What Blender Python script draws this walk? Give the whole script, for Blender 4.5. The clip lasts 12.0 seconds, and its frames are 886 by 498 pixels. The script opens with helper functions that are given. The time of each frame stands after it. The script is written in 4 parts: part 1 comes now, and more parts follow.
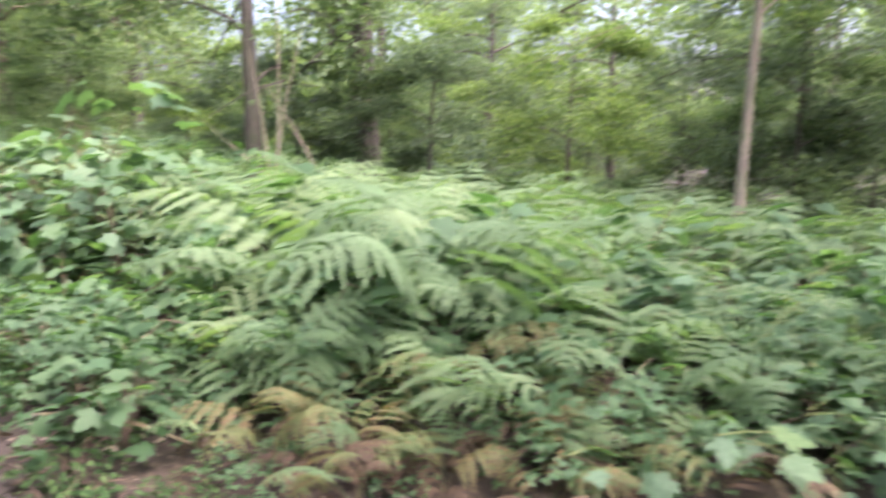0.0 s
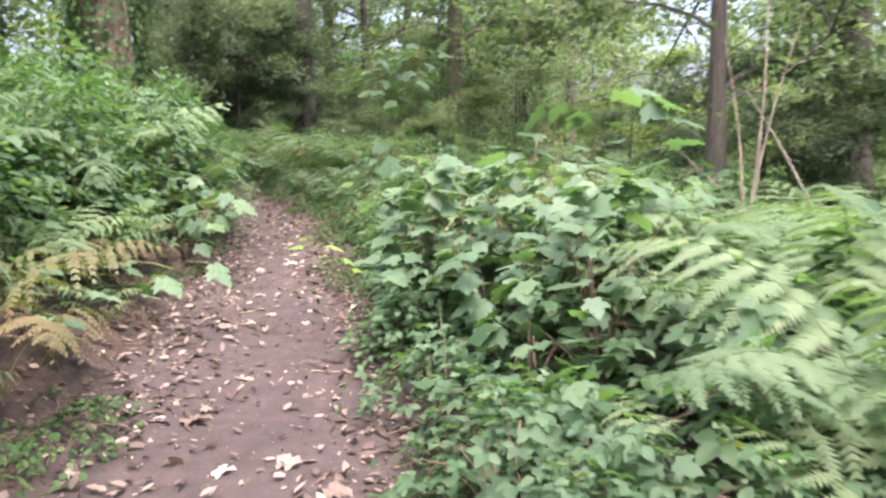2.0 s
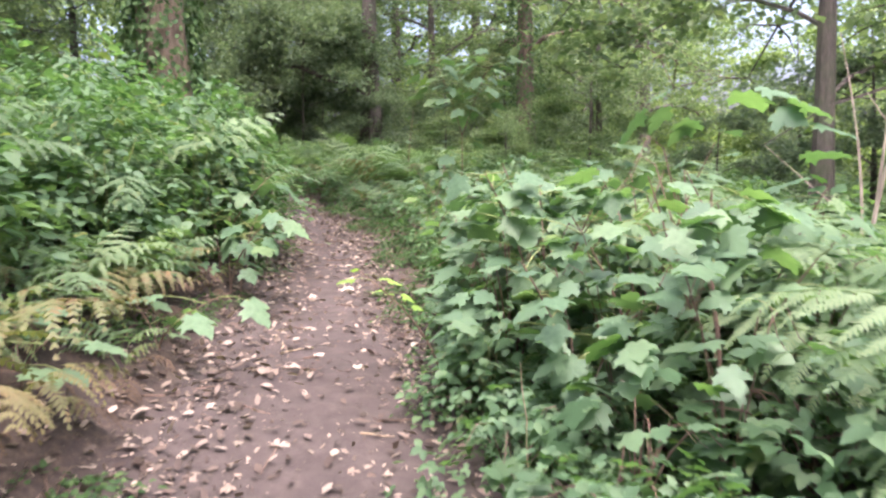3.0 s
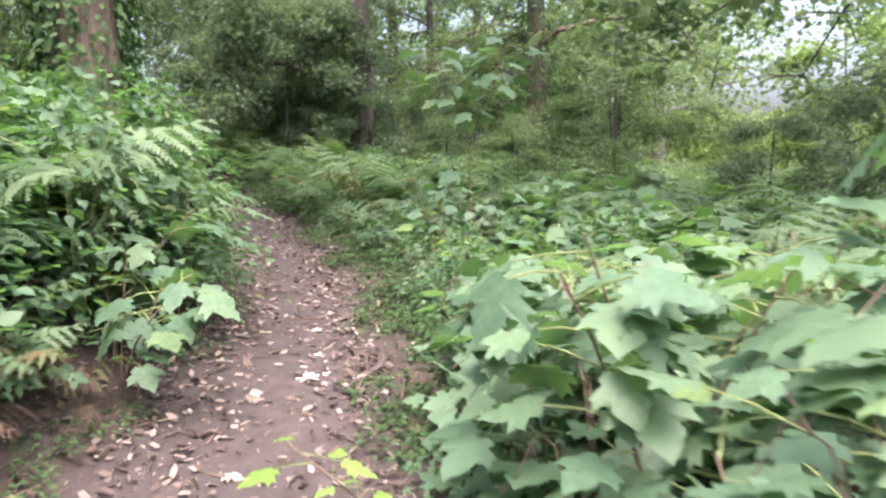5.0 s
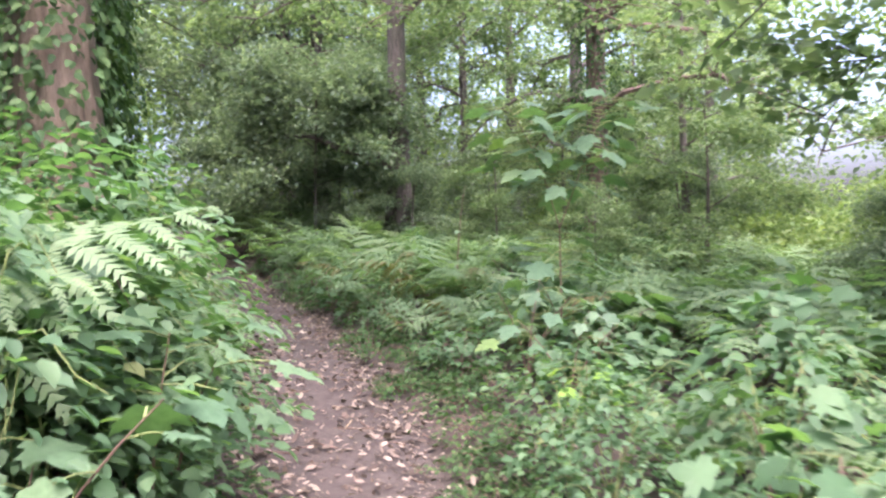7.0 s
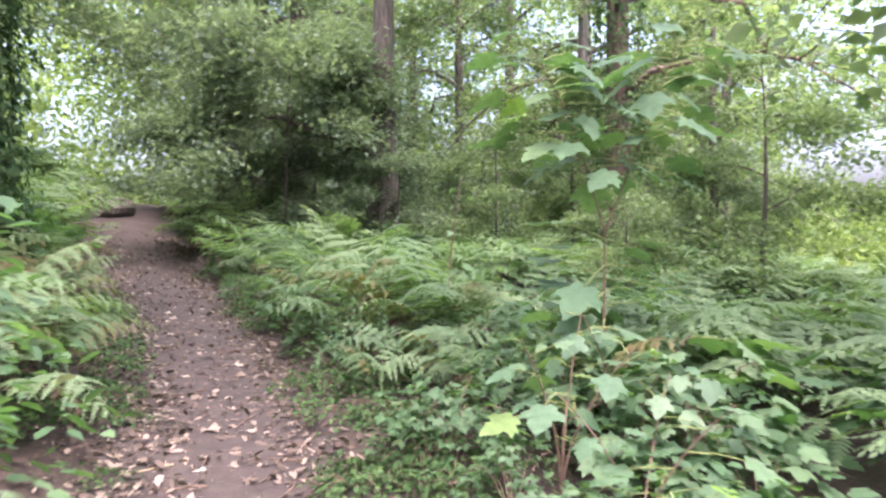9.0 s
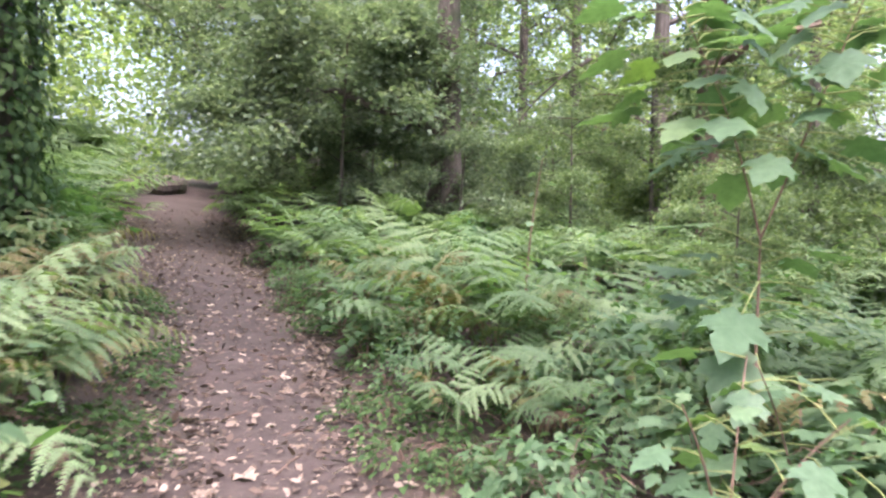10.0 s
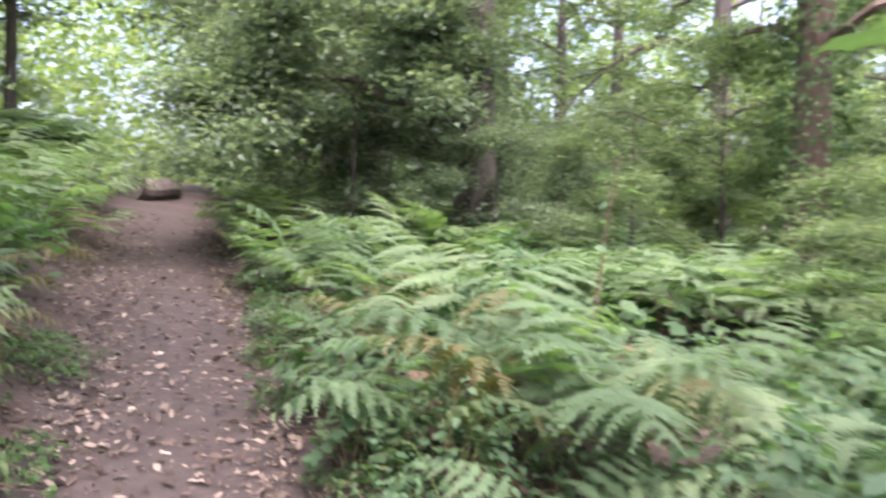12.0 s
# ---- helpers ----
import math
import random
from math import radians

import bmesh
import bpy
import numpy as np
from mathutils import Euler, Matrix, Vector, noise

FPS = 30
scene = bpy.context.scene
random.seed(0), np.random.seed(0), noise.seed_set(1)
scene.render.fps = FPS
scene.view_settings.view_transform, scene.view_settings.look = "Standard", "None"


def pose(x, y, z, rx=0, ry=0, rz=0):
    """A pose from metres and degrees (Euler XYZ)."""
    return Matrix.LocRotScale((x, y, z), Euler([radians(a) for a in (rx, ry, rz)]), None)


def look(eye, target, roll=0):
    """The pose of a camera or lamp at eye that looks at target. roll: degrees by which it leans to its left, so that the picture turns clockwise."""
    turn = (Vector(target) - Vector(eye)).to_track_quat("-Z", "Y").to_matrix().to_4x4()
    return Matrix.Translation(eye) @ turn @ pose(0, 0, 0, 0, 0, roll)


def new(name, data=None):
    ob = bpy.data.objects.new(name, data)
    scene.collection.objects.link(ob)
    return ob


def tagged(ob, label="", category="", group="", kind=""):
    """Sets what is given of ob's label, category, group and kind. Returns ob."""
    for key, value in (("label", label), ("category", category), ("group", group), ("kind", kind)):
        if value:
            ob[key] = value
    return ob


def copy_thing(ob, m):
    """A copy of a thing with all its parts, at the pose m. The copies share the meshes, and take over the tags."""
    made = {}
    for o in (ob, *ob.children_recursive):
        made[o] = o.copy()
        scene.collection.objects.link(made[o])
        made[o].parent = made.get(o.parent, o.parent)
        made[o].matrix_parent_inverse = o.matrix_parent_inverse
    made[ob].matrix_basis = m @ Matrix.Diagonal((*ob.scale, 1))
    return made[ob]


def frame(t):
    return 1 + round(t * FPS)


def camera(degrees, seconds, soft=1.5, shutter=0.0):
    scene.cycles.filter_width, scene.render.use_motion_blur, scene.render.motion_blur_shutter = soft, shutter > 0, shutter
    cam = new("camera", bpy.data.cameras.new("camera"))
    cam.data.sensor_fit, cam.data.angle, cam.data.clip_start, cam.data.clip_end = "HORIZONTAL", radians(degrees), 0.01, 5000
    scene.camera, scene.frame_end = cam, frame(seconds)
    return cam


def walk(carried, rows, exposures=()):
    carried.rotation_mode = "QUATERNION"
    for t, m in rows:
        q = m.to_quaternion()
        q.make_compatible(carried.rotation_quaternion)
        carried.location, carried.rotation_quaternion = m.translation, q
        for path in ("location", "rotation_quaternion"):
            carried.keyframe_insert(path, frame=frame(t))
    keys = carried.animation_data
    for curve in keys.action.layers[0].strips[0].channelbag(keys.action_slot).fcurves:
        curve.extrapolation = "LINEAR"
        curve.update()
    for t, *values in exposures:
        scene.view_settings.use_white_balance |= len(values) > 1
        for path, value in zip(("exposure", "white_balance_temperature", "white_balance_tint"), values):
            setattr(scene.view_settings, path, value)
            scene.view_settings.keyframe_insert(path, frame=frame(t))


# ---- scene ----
# ---- the walk ----
cam = camera(60.7, 12.0, soft=2.4, shutter=0.5)
METRES, EYE, TILT, LEAN, TURN = 12.0, 1.5, -9.0, 0.0, 0.0
ROWS = [
    (0.0, 0.0, 0.0, 0.0, 0.0, 0.0, -0.0),
    (0.5, -0.0178, 0.031, 0.0031, 14.51, -2.42, 0.1),
    (1.0, -0.0491, 0.0614, 0.0086, 31.33, -1.56, -2.87),
    (1.5, -0.065, 0.0812, 0.0166, 28.69, 1.64, -3.44),
    (2.0, -0.079, 0.1181, 0.0214, 30.22, 0.03, -4.02),
    (2.5, -0.0958, 0.1454, 0.0254, 35.1, 0.24, -4.31),
    (4.5, -0.1886, 0.2652, 0.0602, 35.22, 0.74, -4.58),
    (5.0, -0.2178, 0.3035, 0.066, 35.06, 0.48, -4.47),
    (5.5, -0.2555, 0.3299, 0.0688, 40.42, -0.48, -5.1),
    (6.0, -0.2841, 0.3554, 0.0791, 35.62, 0.73, -4.88),
    (6.5, -0.3131, 0.3879, 0.0904, 32.57, 3.2, -4.51),
    (7.0, -0.3527, 0.4131, 0.0948, 36.69, 5.88, -3.83),
    (9.0, -0.4589, 0.5546, 0.1187, 35.79, 5.88, -5.14),
    (9.5, -0.4922, 0.5842, 0.1239, 37.34, 4.56, -4.65),
    (10.0, -0.5225, 0.609, 0.1355, 39.68, 3.84, -6.62),
    (10.5, -0.5482, 0.6451, 0.1389, 36.43, 4.42, -6.11),
    (11.0, -0.5799, 0.6745, 0.1426, 38.66, 4.41, -6.52),
    (11.5, -0.603, 0.7027, 0.1506, 35.95, 4.47, -6.47),
    (12.0, -0.6342, 0.7346, 0.1614, 41.7, 3.97, -7.16),
]
EXPOSURE = 2.9
walk(cam, [(t, pose(0, 0, EYE, TILT, LEAN, TURN) @ pose(METRES * x, METRES * y, METRES * z, 90 + pitch, roll, yaw)) for t, x, y, z, yaw, pitch, roll in ROWS],
     exposures=[(0.0, EXPOSURE - 0.2, 6200, 26), (0.5, EXPOSURE - 0.26, 6150, 25), (1.5, EXPOSURE - 0.28, 6130, 29), (2.5, EXPOSURE - 0.28, 6080, 29), (5.5, EXPOSURE - 0.22, 5950, 27), (7.0, EXPOSURE - 0.08, 5880, 30), (9.0, EXPOSURE + 0.1, 5970, 31), (12.0, EXPOSURE + 0.24, 6020, 32)])

# ---- sky and sun: an overcast summer day ----
SUN_HEIGHT, SUN_TURN = 66.0, 130.0
world = bpy.data.worlds.new("overcast_sky")
scene.world = world
world.use_nodes = True
sky = world.node_tree.nodes.new("ShaderNodeTexSky")
sky.sky_type, sky.sun_disc = "NISHITA", False
sky.sun_elevation, sky.sun_rotation = radians(SUN_HEIGHT), radians(SUN_TURN)
sky.air_density, sky.dust_density, sky.ozone_density = 0.8, 8.0, 0.6
world.node_tree.nodes["Background"].inputs["Strength"].default_value = 0.15
world.node_tree.links.new(sky.outputs[0], world.node_tree.nodes["Background"].inputs["Color"])
sun = new("sun", bpy.data.lights.new("sun", "SUN"))
sun.data.energy, sun.data.angle, sun.data.color = 1.0, radians(70), (1.0, 0.96, 0.9)
sun.matrix_world = look((12 * math.sin(radians(SUN_TURN)), 12 * math.cos(radians(SUN_TURN)), 12 * math.tan(radians(SUN_HEIGHT))), (0, 0, 0))

# ---- materials ----


def shader(name):
    m = bpy.data.materials.new(name)
    m.use_nodes = True
    tree = m.node_tree
    return m, tree, tree.nodes["Principled BSDF"], tree.nodes["Material Output"]


def node(tree, kind, **values):
    n = tree.nodes.new(kind)
    for key, value in values.items():
        n.inputs[key].default_value = value
    return n


def ramp(tree, fac, stops):
    n = tree.nodes.new("ShaderNodeValToRGB")
    el = n.color_ramp.elements
    while len(el) < len(stops):
        el.new(0.5)
    for e, (p, c) in zip(el, stops):
        e.position, e.color = p, (*c, 1)
    tree.links.new(fac, n.inputs["Fac"])
    return n.outputs["Color"]


def texture(tree, scale, detail=4.0, rough=0.6):
    co = tree.nodes.new("ShaderNodeTexCoord")
    n = node(tree, "ShaderNodeTexNoise", Scale=scale, Detail=detail, Roughness=rough)
    tree.links.new(co.outputs["Object"], n.inputs["Vector"])
    return n.outputs["Fac"]


def mixed(tree, fac, a, b, how="MIX"):
    n = tree.nodes.new("ShaderNodeMix")
    n.data_type, n.blend_type = "RGBA", how
    for sock, v in ((n.inputs[0], fac), (n.inputs[6], a), (n.inputs[7], b)):
        if isinstance(v, (float, int)):
            sock.default_value = v
        elif isinstance(v, tuple):
            sock.default_value = (*v, 1)
        else:
            tree.links.new(v, sock)
    return n.outputs[2]


def bumped(tree, bsdf, height, strength, distance):
    b = node(tree, "ShaderNodeBump", Strength=strength, Distance=distance)
    tree.links.new(height, b.inputs["Height"])
    tree.links.new(b.outputs["Normal"], bsdf.inputs["Normal"])


def leaf_material(name, stops, gloss=0.45, through_light=0.35, spots=None, per="island", shine=0.3, shone=(1.08, 1.32, 0.48)):
    """Leaves: each leaf (or frond) has its own tint; mottled blade, light shines through."""
    m, tree, bsdf, out = shader(name)
    if per == "island":
        rnd = tree.nodes.new("ShaderNodeNewGeometry").outputs["Random Per Island"]
    else:
        rnd = tree.nodes.new("ShaderNodeObjectInfo").outputs["Random"]
    colour = ramp(tree, rnd, stops)
    patch = texture(tree, 5.0, 3)
    colour = mixed(tree, 0.5, colour, ramp(tree, patch, [(0.3, (0.55, 0.6, 0.5)), (0.7, (1.25, 1.2, 1.15))]), "MULTIPLY")
    if spots:
        colour = mixed(tree, ramp(tree, texture(tree, 9.0, 4), [(0.52, (0, 0, 0)), (0.68, (1, 1, 1))]), colour, spots)
    tree.links.new(colour, bsdf.inputs["Base Color"])
    bsdf.inputs["Roughness"].default_value = gloss
    bsdf.inputs["Specular IOR Level"].default_value = shine
    tl = tree.nodes.new("ShaderNodeBsdfTranslucent")
    tree.links.new(mixed(tree, 1.0, colour, shone, "MULTIPLY"), tl.inputs["Color"])
    mix = node(tree, "ShaderNodeMixShader", Fac=through_light)
    tree.links.new(bsdf.outputs[0], mix.inputs[1])
    tree.links.new(tl.outputs[0], mix.inputs[2])
    tree.links.new(mix.outputs[0], out.inputs["Surface"])
    return m


def bark_material(name, dark, light, moss, scale=9.0):
    m, tree, bsdf, out = shader(name)
    co = tree.nodes.new("ShaderNodeTexCoord")
    mp = tree.nodes.new("ShaderNodeMapping")
    mp.inputs["Scale"].default_value = (1, 1, 0.22)
    tree.links.new(co.outputs["Object"], mp.inputs["Vector"])
    n = node(tree, "ShaderNodeTexNoise", Scale=scale * 1.8, Detail=6.0, Roughness=0.7)
    tree.links.new(mp.outputs[0], n.inputs["Vector"])
    colour = ramp(tree, n.outputs["Fac"], [(0.32, dark), (0.68, light)])
    colour = mixed(tree, ramp(tree, texture(tree, 2.2, 3), [(0.48, (0, 0, 0)), (0.66, (0.8, 0.8, 0.8))]), colour, moss)
    tree.links.new(colour, bsdf.inputs["Base Color"])
    bsdf.inputs["Roughness"].default_value = 0.9
    bumped(tree, bsdf, n.outputs["Fac"], 0.9, 0.03)
    return m


def plain_material(name, a, b, scale, rough=0.8):
    m, tree, bsdf, out = shader(name)
    f = texture(tree, scale, 5)
    tree.links.new(ramp(tree, f, [(0.3, a), (0.7, b)]), bsdf.inputs["Base Color"])
    bsdf.inputs["Roughness"].default_value = rough
    bumped(tree, bsdf, f, 0.4, 0.01)
    return m


def ground_material():
    m, tree, bsdf, out = shader("woodland_soil")
    fine, mid, wide = texture(tree, 60.0, 6, 0.7), texture(tree, 9.0, 6), texture(tree, 1.1, 4)
    dirt = ramp(tree, mid, [(0.25, (0.031, 0.023, 0.0195)), (0.5, (0.045, 0.035, 0.0295)), (0.78, (0.065, 0.051, 0.0435))])
    dirt = mixed(tree, 0.5, dirt, ramp(tree, fine, [(0.3, (0.6, 0.58, 0.56)), (0.7, (1.3, 1.28, 1.25))]), "MULTIPLY")
    dirt = mixed(tree, 0.4, dirt, ramp(tree, wide, [(0.35, (0.7, 0.66, 0.64)), (0.65, (1.2, 1.2, 1.2))]), "MULTIPLY")
    litter = ramp(tree, texture(tree, 26.0, 6, 0.75), [(0.3, (0.02, 0.0145, 0.0105)), (0.5, (0.038, 0.027, 0.019)), (0.72, (0.09, 0.062, 0.042))])
    at = tree.nodes.new("ShaderNodeAttribute")
    at.attribute_name = "trodden"
    edge = node(tree, "ShaderNodeMath")
    edge.operation = "ADD"
    tree.links.new(at.outputs["Fac"], edge.inputs[0])
    wob = node(tree, "ShaderNodeMath")
    wob.operation, wob.inputs[1].default_value = "MULTIPLY", 0.55
    tree.links.new(texture(tree, 5.0, 5, 0.7), wob.inputs[0])
    tree.links.new(wob.outputs[0], edge.inputs[1])
    colour = mixed(tree, ramp(tree, edge.outputs[0], [(0.55, (0, 0, 0)), (0.85, (1, 1, 1))]), litter, dirt)
    tree.links.new(colour, bsdf.inputs["Base Color"])
    bsdf.inputs["Roughness"].default_value = 0.92
    bumped(tree, bsdf, mid, 0.5, 0.03)
    return m


SOIL = ground_material()
FERN_GREEN = leaf_material("bracken_green", [(0, (0.1, 0.165, 0.085)), (0.5, (0.148, 0.228, 0.124)), (1, (0.205, 0.282, 0.155))], 0.6, 0.46, per="object")
FERN_FAR = leaf_material("bracken_far", [(0, (0.1, 0.165, 0.085)), (0.5, (0.148, 0.228, 0.124)), (1, (0.205, 0.282, 0.155))], 0.6, 0.46)
FERN_YELLOW = leaf_material("bracken_yellowing", [(0, (0.1, 0.155, 0.062)), (0.5, (0.135, 0.155, 0.066)), (1, (0.155, 0.138, 0.066))], 0.6, 0.35, spots=(0.17, 0.11, 0.055), per="object")
FERN_BROWN = leaf_material("bracken_dead", [(0, (0.06, 0.039, 0.025)), (0.5, (0.095, 0.065, 0.042)), (1, (0.15, 0.112, 0.072))], 0.75, 0.2, per="object")
YOUNG_LEAF = leaf_material("young_leaf", [(0, (0.17, 0.3, 0.06)), (1, (0.24, 0.38, 0.09))], 0.45, 0.5, per="object")
BRAMBLE = leaf_material("bramble_leaf", [(0, (0.055, 0.115, 0.052)), (0.5, (0.09, 0.165, 0.088)), (0.985, (0.13, 0.21, 0.11)), (1, (0.2, 0.21, 0.08))], 0.55, 0.48)
BROADLEAF = leaf_material("sycamore_leaf", [(0, (0.085, 0.155, 0.09)), (0.6, (0.118, 0.198, 0.115)), (0.92, (0.145, 0.228, 0.125)), (1, (0.175, 0.265, 0.095))], 0.48, 0.4, per="object")
BROADLEAF_MASS = leaf_material("sycamore_clump_leaf", [(0, (0.085, 0.155, 0.09)), (0.6, (0.118, 0.198, 0.115)), (1, (0.145, 0.228, 0.125))], 0.48, 0.42)
IVY = leaf_material("ivy_leaf", [(0, (0.025, 0.06, 0.02)), (0.6, (0.05, 0.1, 0.032)), (1, (0.085, 0.14, 0.048))], 0.6, 0.3, shine=0.2)
CROWN = leaf_material("tree_leaf", [(0, (0.085, 0.145, 0.06)), (0.5, (0.138, 0.205, 0.118)), (1, (0.195, 0.26, 0.14))], 0.5, 0.58, shone=(1.17, 1.22, 0.66))
CROWN_DARK = leaf_material("dark_tree_leaf", [(0, (0.085, 0.13, 0.085)), (0.6, (0.135, 0.195, 0.135)), (1, (0.19, 0.25, 0.175))], 0.5, 0.58, shone=(1.17, 1.22, 0.66))
# light green trees; on the far wood the pale tint imitates backlight
CROWN_LIGHT_BACKLIT = leaf_material("light_and_backlit_tree_leaf", [(0, (0.11, 0.18, 0.065)), (0.5, (0.16, 0.24, 0.09)), (1, (0.215, 0.29, 0.115))], 0.5, 0.58, shone=(1.17, 1.22, 0.66))
DRY_LEAF = leaf_material("fallen_leaf", [(0, (0.045, 0.032, 0.025)), (0.55, (0.105, 0.078, 0.063)), (1, (0.31, 0.255, 0.21))], 0.7, 0.1)
PALE_LEAF = leaf_material("pale_fallen_leaf", [(0, (0.12, 0.088, 0.068)), (0.5, (0.24, 0.19, 0.155)), (1, (0.48, 0.42, 0.36))], 0.7, 0.1, per="object")
BARK = bark_material("grey_brown_bark", (0.034, 0.03, 0.025), (0.12, 0.103, 0.085), (0.045, 0.06, 0.028))
BARK_RED = bark_material("reddish_bark", (0.05, 0.035, 0.027), (0.16, 0.112, 0.085), (0.07, 0.065, 0.035))
BARK_WARM = bark_material("warm_brown_bark", (0.1, 0.074, 0.053), (0.3, 0.228, 0.17), (0.16, 0.13, 0.09))
BARK_PALE = bark_material("pale_bark", (0.16, 0.13, 0.1), (0.36, 0.31, 0.25), (0.15, 0.17, 0.09))
STEM_GREEN = plain_material("green_stem", (0.1, 0.14, 0.04), (0.2, 0.24, 0.08), 12)
STEM_BROWN = plain_material("woody_stem", (0.07, 0.045, 0.03), (0.18, 0.12, 0.085), 15)
STRAW = plain_material("dry_straw", (0.22, 0.17, 0.1), (0.36, 0.29, 0.18), 18)

# ---- mesh helpers ----


def mesh_of(name, verts, faces, material):
    me = bpy.data.meshes.new(name)
    me.from_pydata([tuple(v) for v in verts], [], faces)
    me.materials.append(material)
    return me


def part(name, me, parent, label="", m=None):
    ob = new(name, me)
    ob.parent = parent
    if m is not None:
        ob.matrix_basis = m
    if label:
        ob["label"] = label
    return ob


def empty(name, x, y, z, turn=0.0, size=1.0):
    ob = new(name)
    ob.empty_display_size = 0.1
    ob.matrix_basis = pose(x, y, z, 0, 0, turn)
    ob.scale = (size, size, size)
    return ob


def unit(v):
    return v / np.maximum(np.linalg.norm(v, axis=-1, keepdims=True), 1e-9)


def tube(verts, faces, points, radii, sides=6, wobble=0.0, rng=None):
    """Adds a tapering limb along points to the lists."""
    pts = [np.array(p, float) for p in points]
    first = len(verts)
    for i, p in enumerate(pts):
        d = unit(pts[min(i + 1, len(pts) - 1)] - pts[max(i - 1, 0)])
        a = unit(np.cross(d, (0.31, 0.95, 0.02) if abs(d[2]) > 0.5 else (0, 0, 1)))
        b = np.cross(d, a)
        for k in range(sides):
            w = 2 * math.pi * k / sides
            r = radii[i] * (1 + (wobble * rng.uniform(-1, 1) if rng else 0))
            verts.append(p + r * (math.cos(w) * a + math.sin(w) * b))
    for i in range(len(pts) - 1):
        for k in range(sides):
            s, e = first + i * sides, first + (i + 1) * sides
            faces.append((s + k, s + (k + 1) % sides, e + (k + 1) % sides, e + k))
    faces.append(tuple(first + (len(pts) - 1) * sides + k for k in range(sides)))


# leaf outlines: x across, y from the stalk to the tip, z lifted at the sides
KITE = (np.array([(0, 0, 0), (-0.34, 0.42, 0.1), (0, 1, -0.05), (0.34, 0.42, 0.1)]), [(0, 1, 2), (0, 2, 3)])
OVATE = (np.array([(0, 0, 0), (-0.34, 0.24, 0.07), (-0.27, 0.66, 0.07), (0, 1, -0.08), (0.27, 0.66, 0.07), (0.34, 0.24, 0.07)]), [(0, 1, 2, 3), (0, 3, 4, 5)])


FLAKE = (np.array([(0, 0, 0), (-0.24, 0.3, 0.04), (-0.13, 0.72, 0.07), (0.06, 1, 0.0), (0.27, 0.62, 0.03), (0.17, 0.22, 0.05)]), [(0, 1, 2, 3), (0, 3, 4, 5)])


def palmate():
    """A five-lobed leaf with toothed edges, sagging at the lobes."""
    out = [(0, 0.0)]
    right = [(0.16, -0.06), (0.34, 0.0), (0.3, 0.14), (0.56, 0.22), (0.5, 0.32), (0.58, 0.46), (0.42, 0.45), (0.27, 0.47), (0.3, 0.62), (0.22, 0.72), (0.13, 0.86)]
    out += right + [(0, 1.0)] + [(-x, y) for x, y in reversed(right)]
    verts = [(x, y, -0.28 * x * x - 0.12 * max(0, y - 0.4) ** 2 + (0.03 if i % 2 else -0.01)) for i, (x, y) in enumerate(out)] + [(0, 0.3, 0.015)]
    n = len(out)
    return np.array(verts), [(n, i, (i + 1) % n) for i in range(n)]


PALMATE = palmate()


def leaves(template, places, ups, heads, sizes):
    """Many leaves as two lists: each at a place, with its upper face towards ups and its tip towards heads."""
    shape, tris = template
    up = unit(np.array(ups, float))
    head = np.array(heads, float)
    head = unit(head - up * np.sum(head * up, axis=1, keepdims=True))
    side = np.cross(head, up)
    s = np.array(sizes, float)[:, None, None]
    v = np.array(places, float)[:, None, :] + s * (shape[None, :, 0:1] * side[:, None] + shape[None, :, 1:2] * head[:, None] + shape[None, :, 2:3] * up[:, None])
    n, k = v.shape[:2]
    f = (np.array(tris)[None] + (np.arange(n) * k)[:, None, None]).reshape(-1, len(tris[0]))
    return v.reshape(-1, 3), f


def leaf_mesh(name, v, f, material):
    me = bpy.data.meshes.new(name)
    me.vertices.add(len(v))
    me.vertices.foreach_set("co", np.asarray(v, np.float32).ravel())
    me.loops.add(f.size)
    me.loops.foreach_set("vertex_index", f.astype(np.int32).ravel())
    me.polygons.add(len(f))
    me.polygons.foreach_set("loop_start", np.arange(0, f.size, f.shape[1], dtype=np.int32))
    me.update(calc_edges=True)
    me.materials.append(material)
    return me


# ---- the lie of the land ----
# the middle of the trodden path and its half width
PATH = [(6.0, -9.0, .6), (3.0, -4.2, .6), (1.3, -1.6, .6), (-0.4, 0.3, .62), (-1.5, 1.5, .64), (-2.5, 2.65, .66), (-3.5, 4.1, .66), (-4.35, 5.1, .62), (-5.35, 6.15, .54), (-6.3, 7.15, .5),
        (-7.5, 8.3, .47), (-8.6, 9.2, .49), (-9.8, 10.1, .5), (-10.5, 10.5, .56), (-11.6, 11.25, .58), (-14.5, 12.7, .6), (-17.5, 14.2, .8), (-20.5, 15.9, 1.0), (-24.0, 17.5, .8), (-34, 20, .8)]
LINE = np.array(PATH)


def path_offset(x, y):
    """Signed way from the path's middle (left is plus) over its half width there; arrays."""
    x, y = np.asarray(x, float), np.asarray(y, float)
    best = np.full(x.shape, 1e9)
    sign = np.ones(x.shape)
    half = np.ones(x.shape)
    for (ax, ay, aw), (bx, by, bw) in zip(LINE[:-1], LINE[1:]):
        dx, dy = bx - ax, by - ay
        s = np.clip(((x - ax) * dx + (y - ay) * dy) / (dx * dx + dy * dy), 0, 1)
        px, py = ax + s * dx, ay + s * dy
        d = np.hypot(x - px, y - py)
        near = d < best
        best = np.where(near, d, best)
        sign = np.where(near, np.sign(dx * (y - ay) - dy * (x - ax)), sign)
        half = np.where(near, aw + s * (bw - aw), half)
    return best * np.where(sign == 0, 1, sign), half


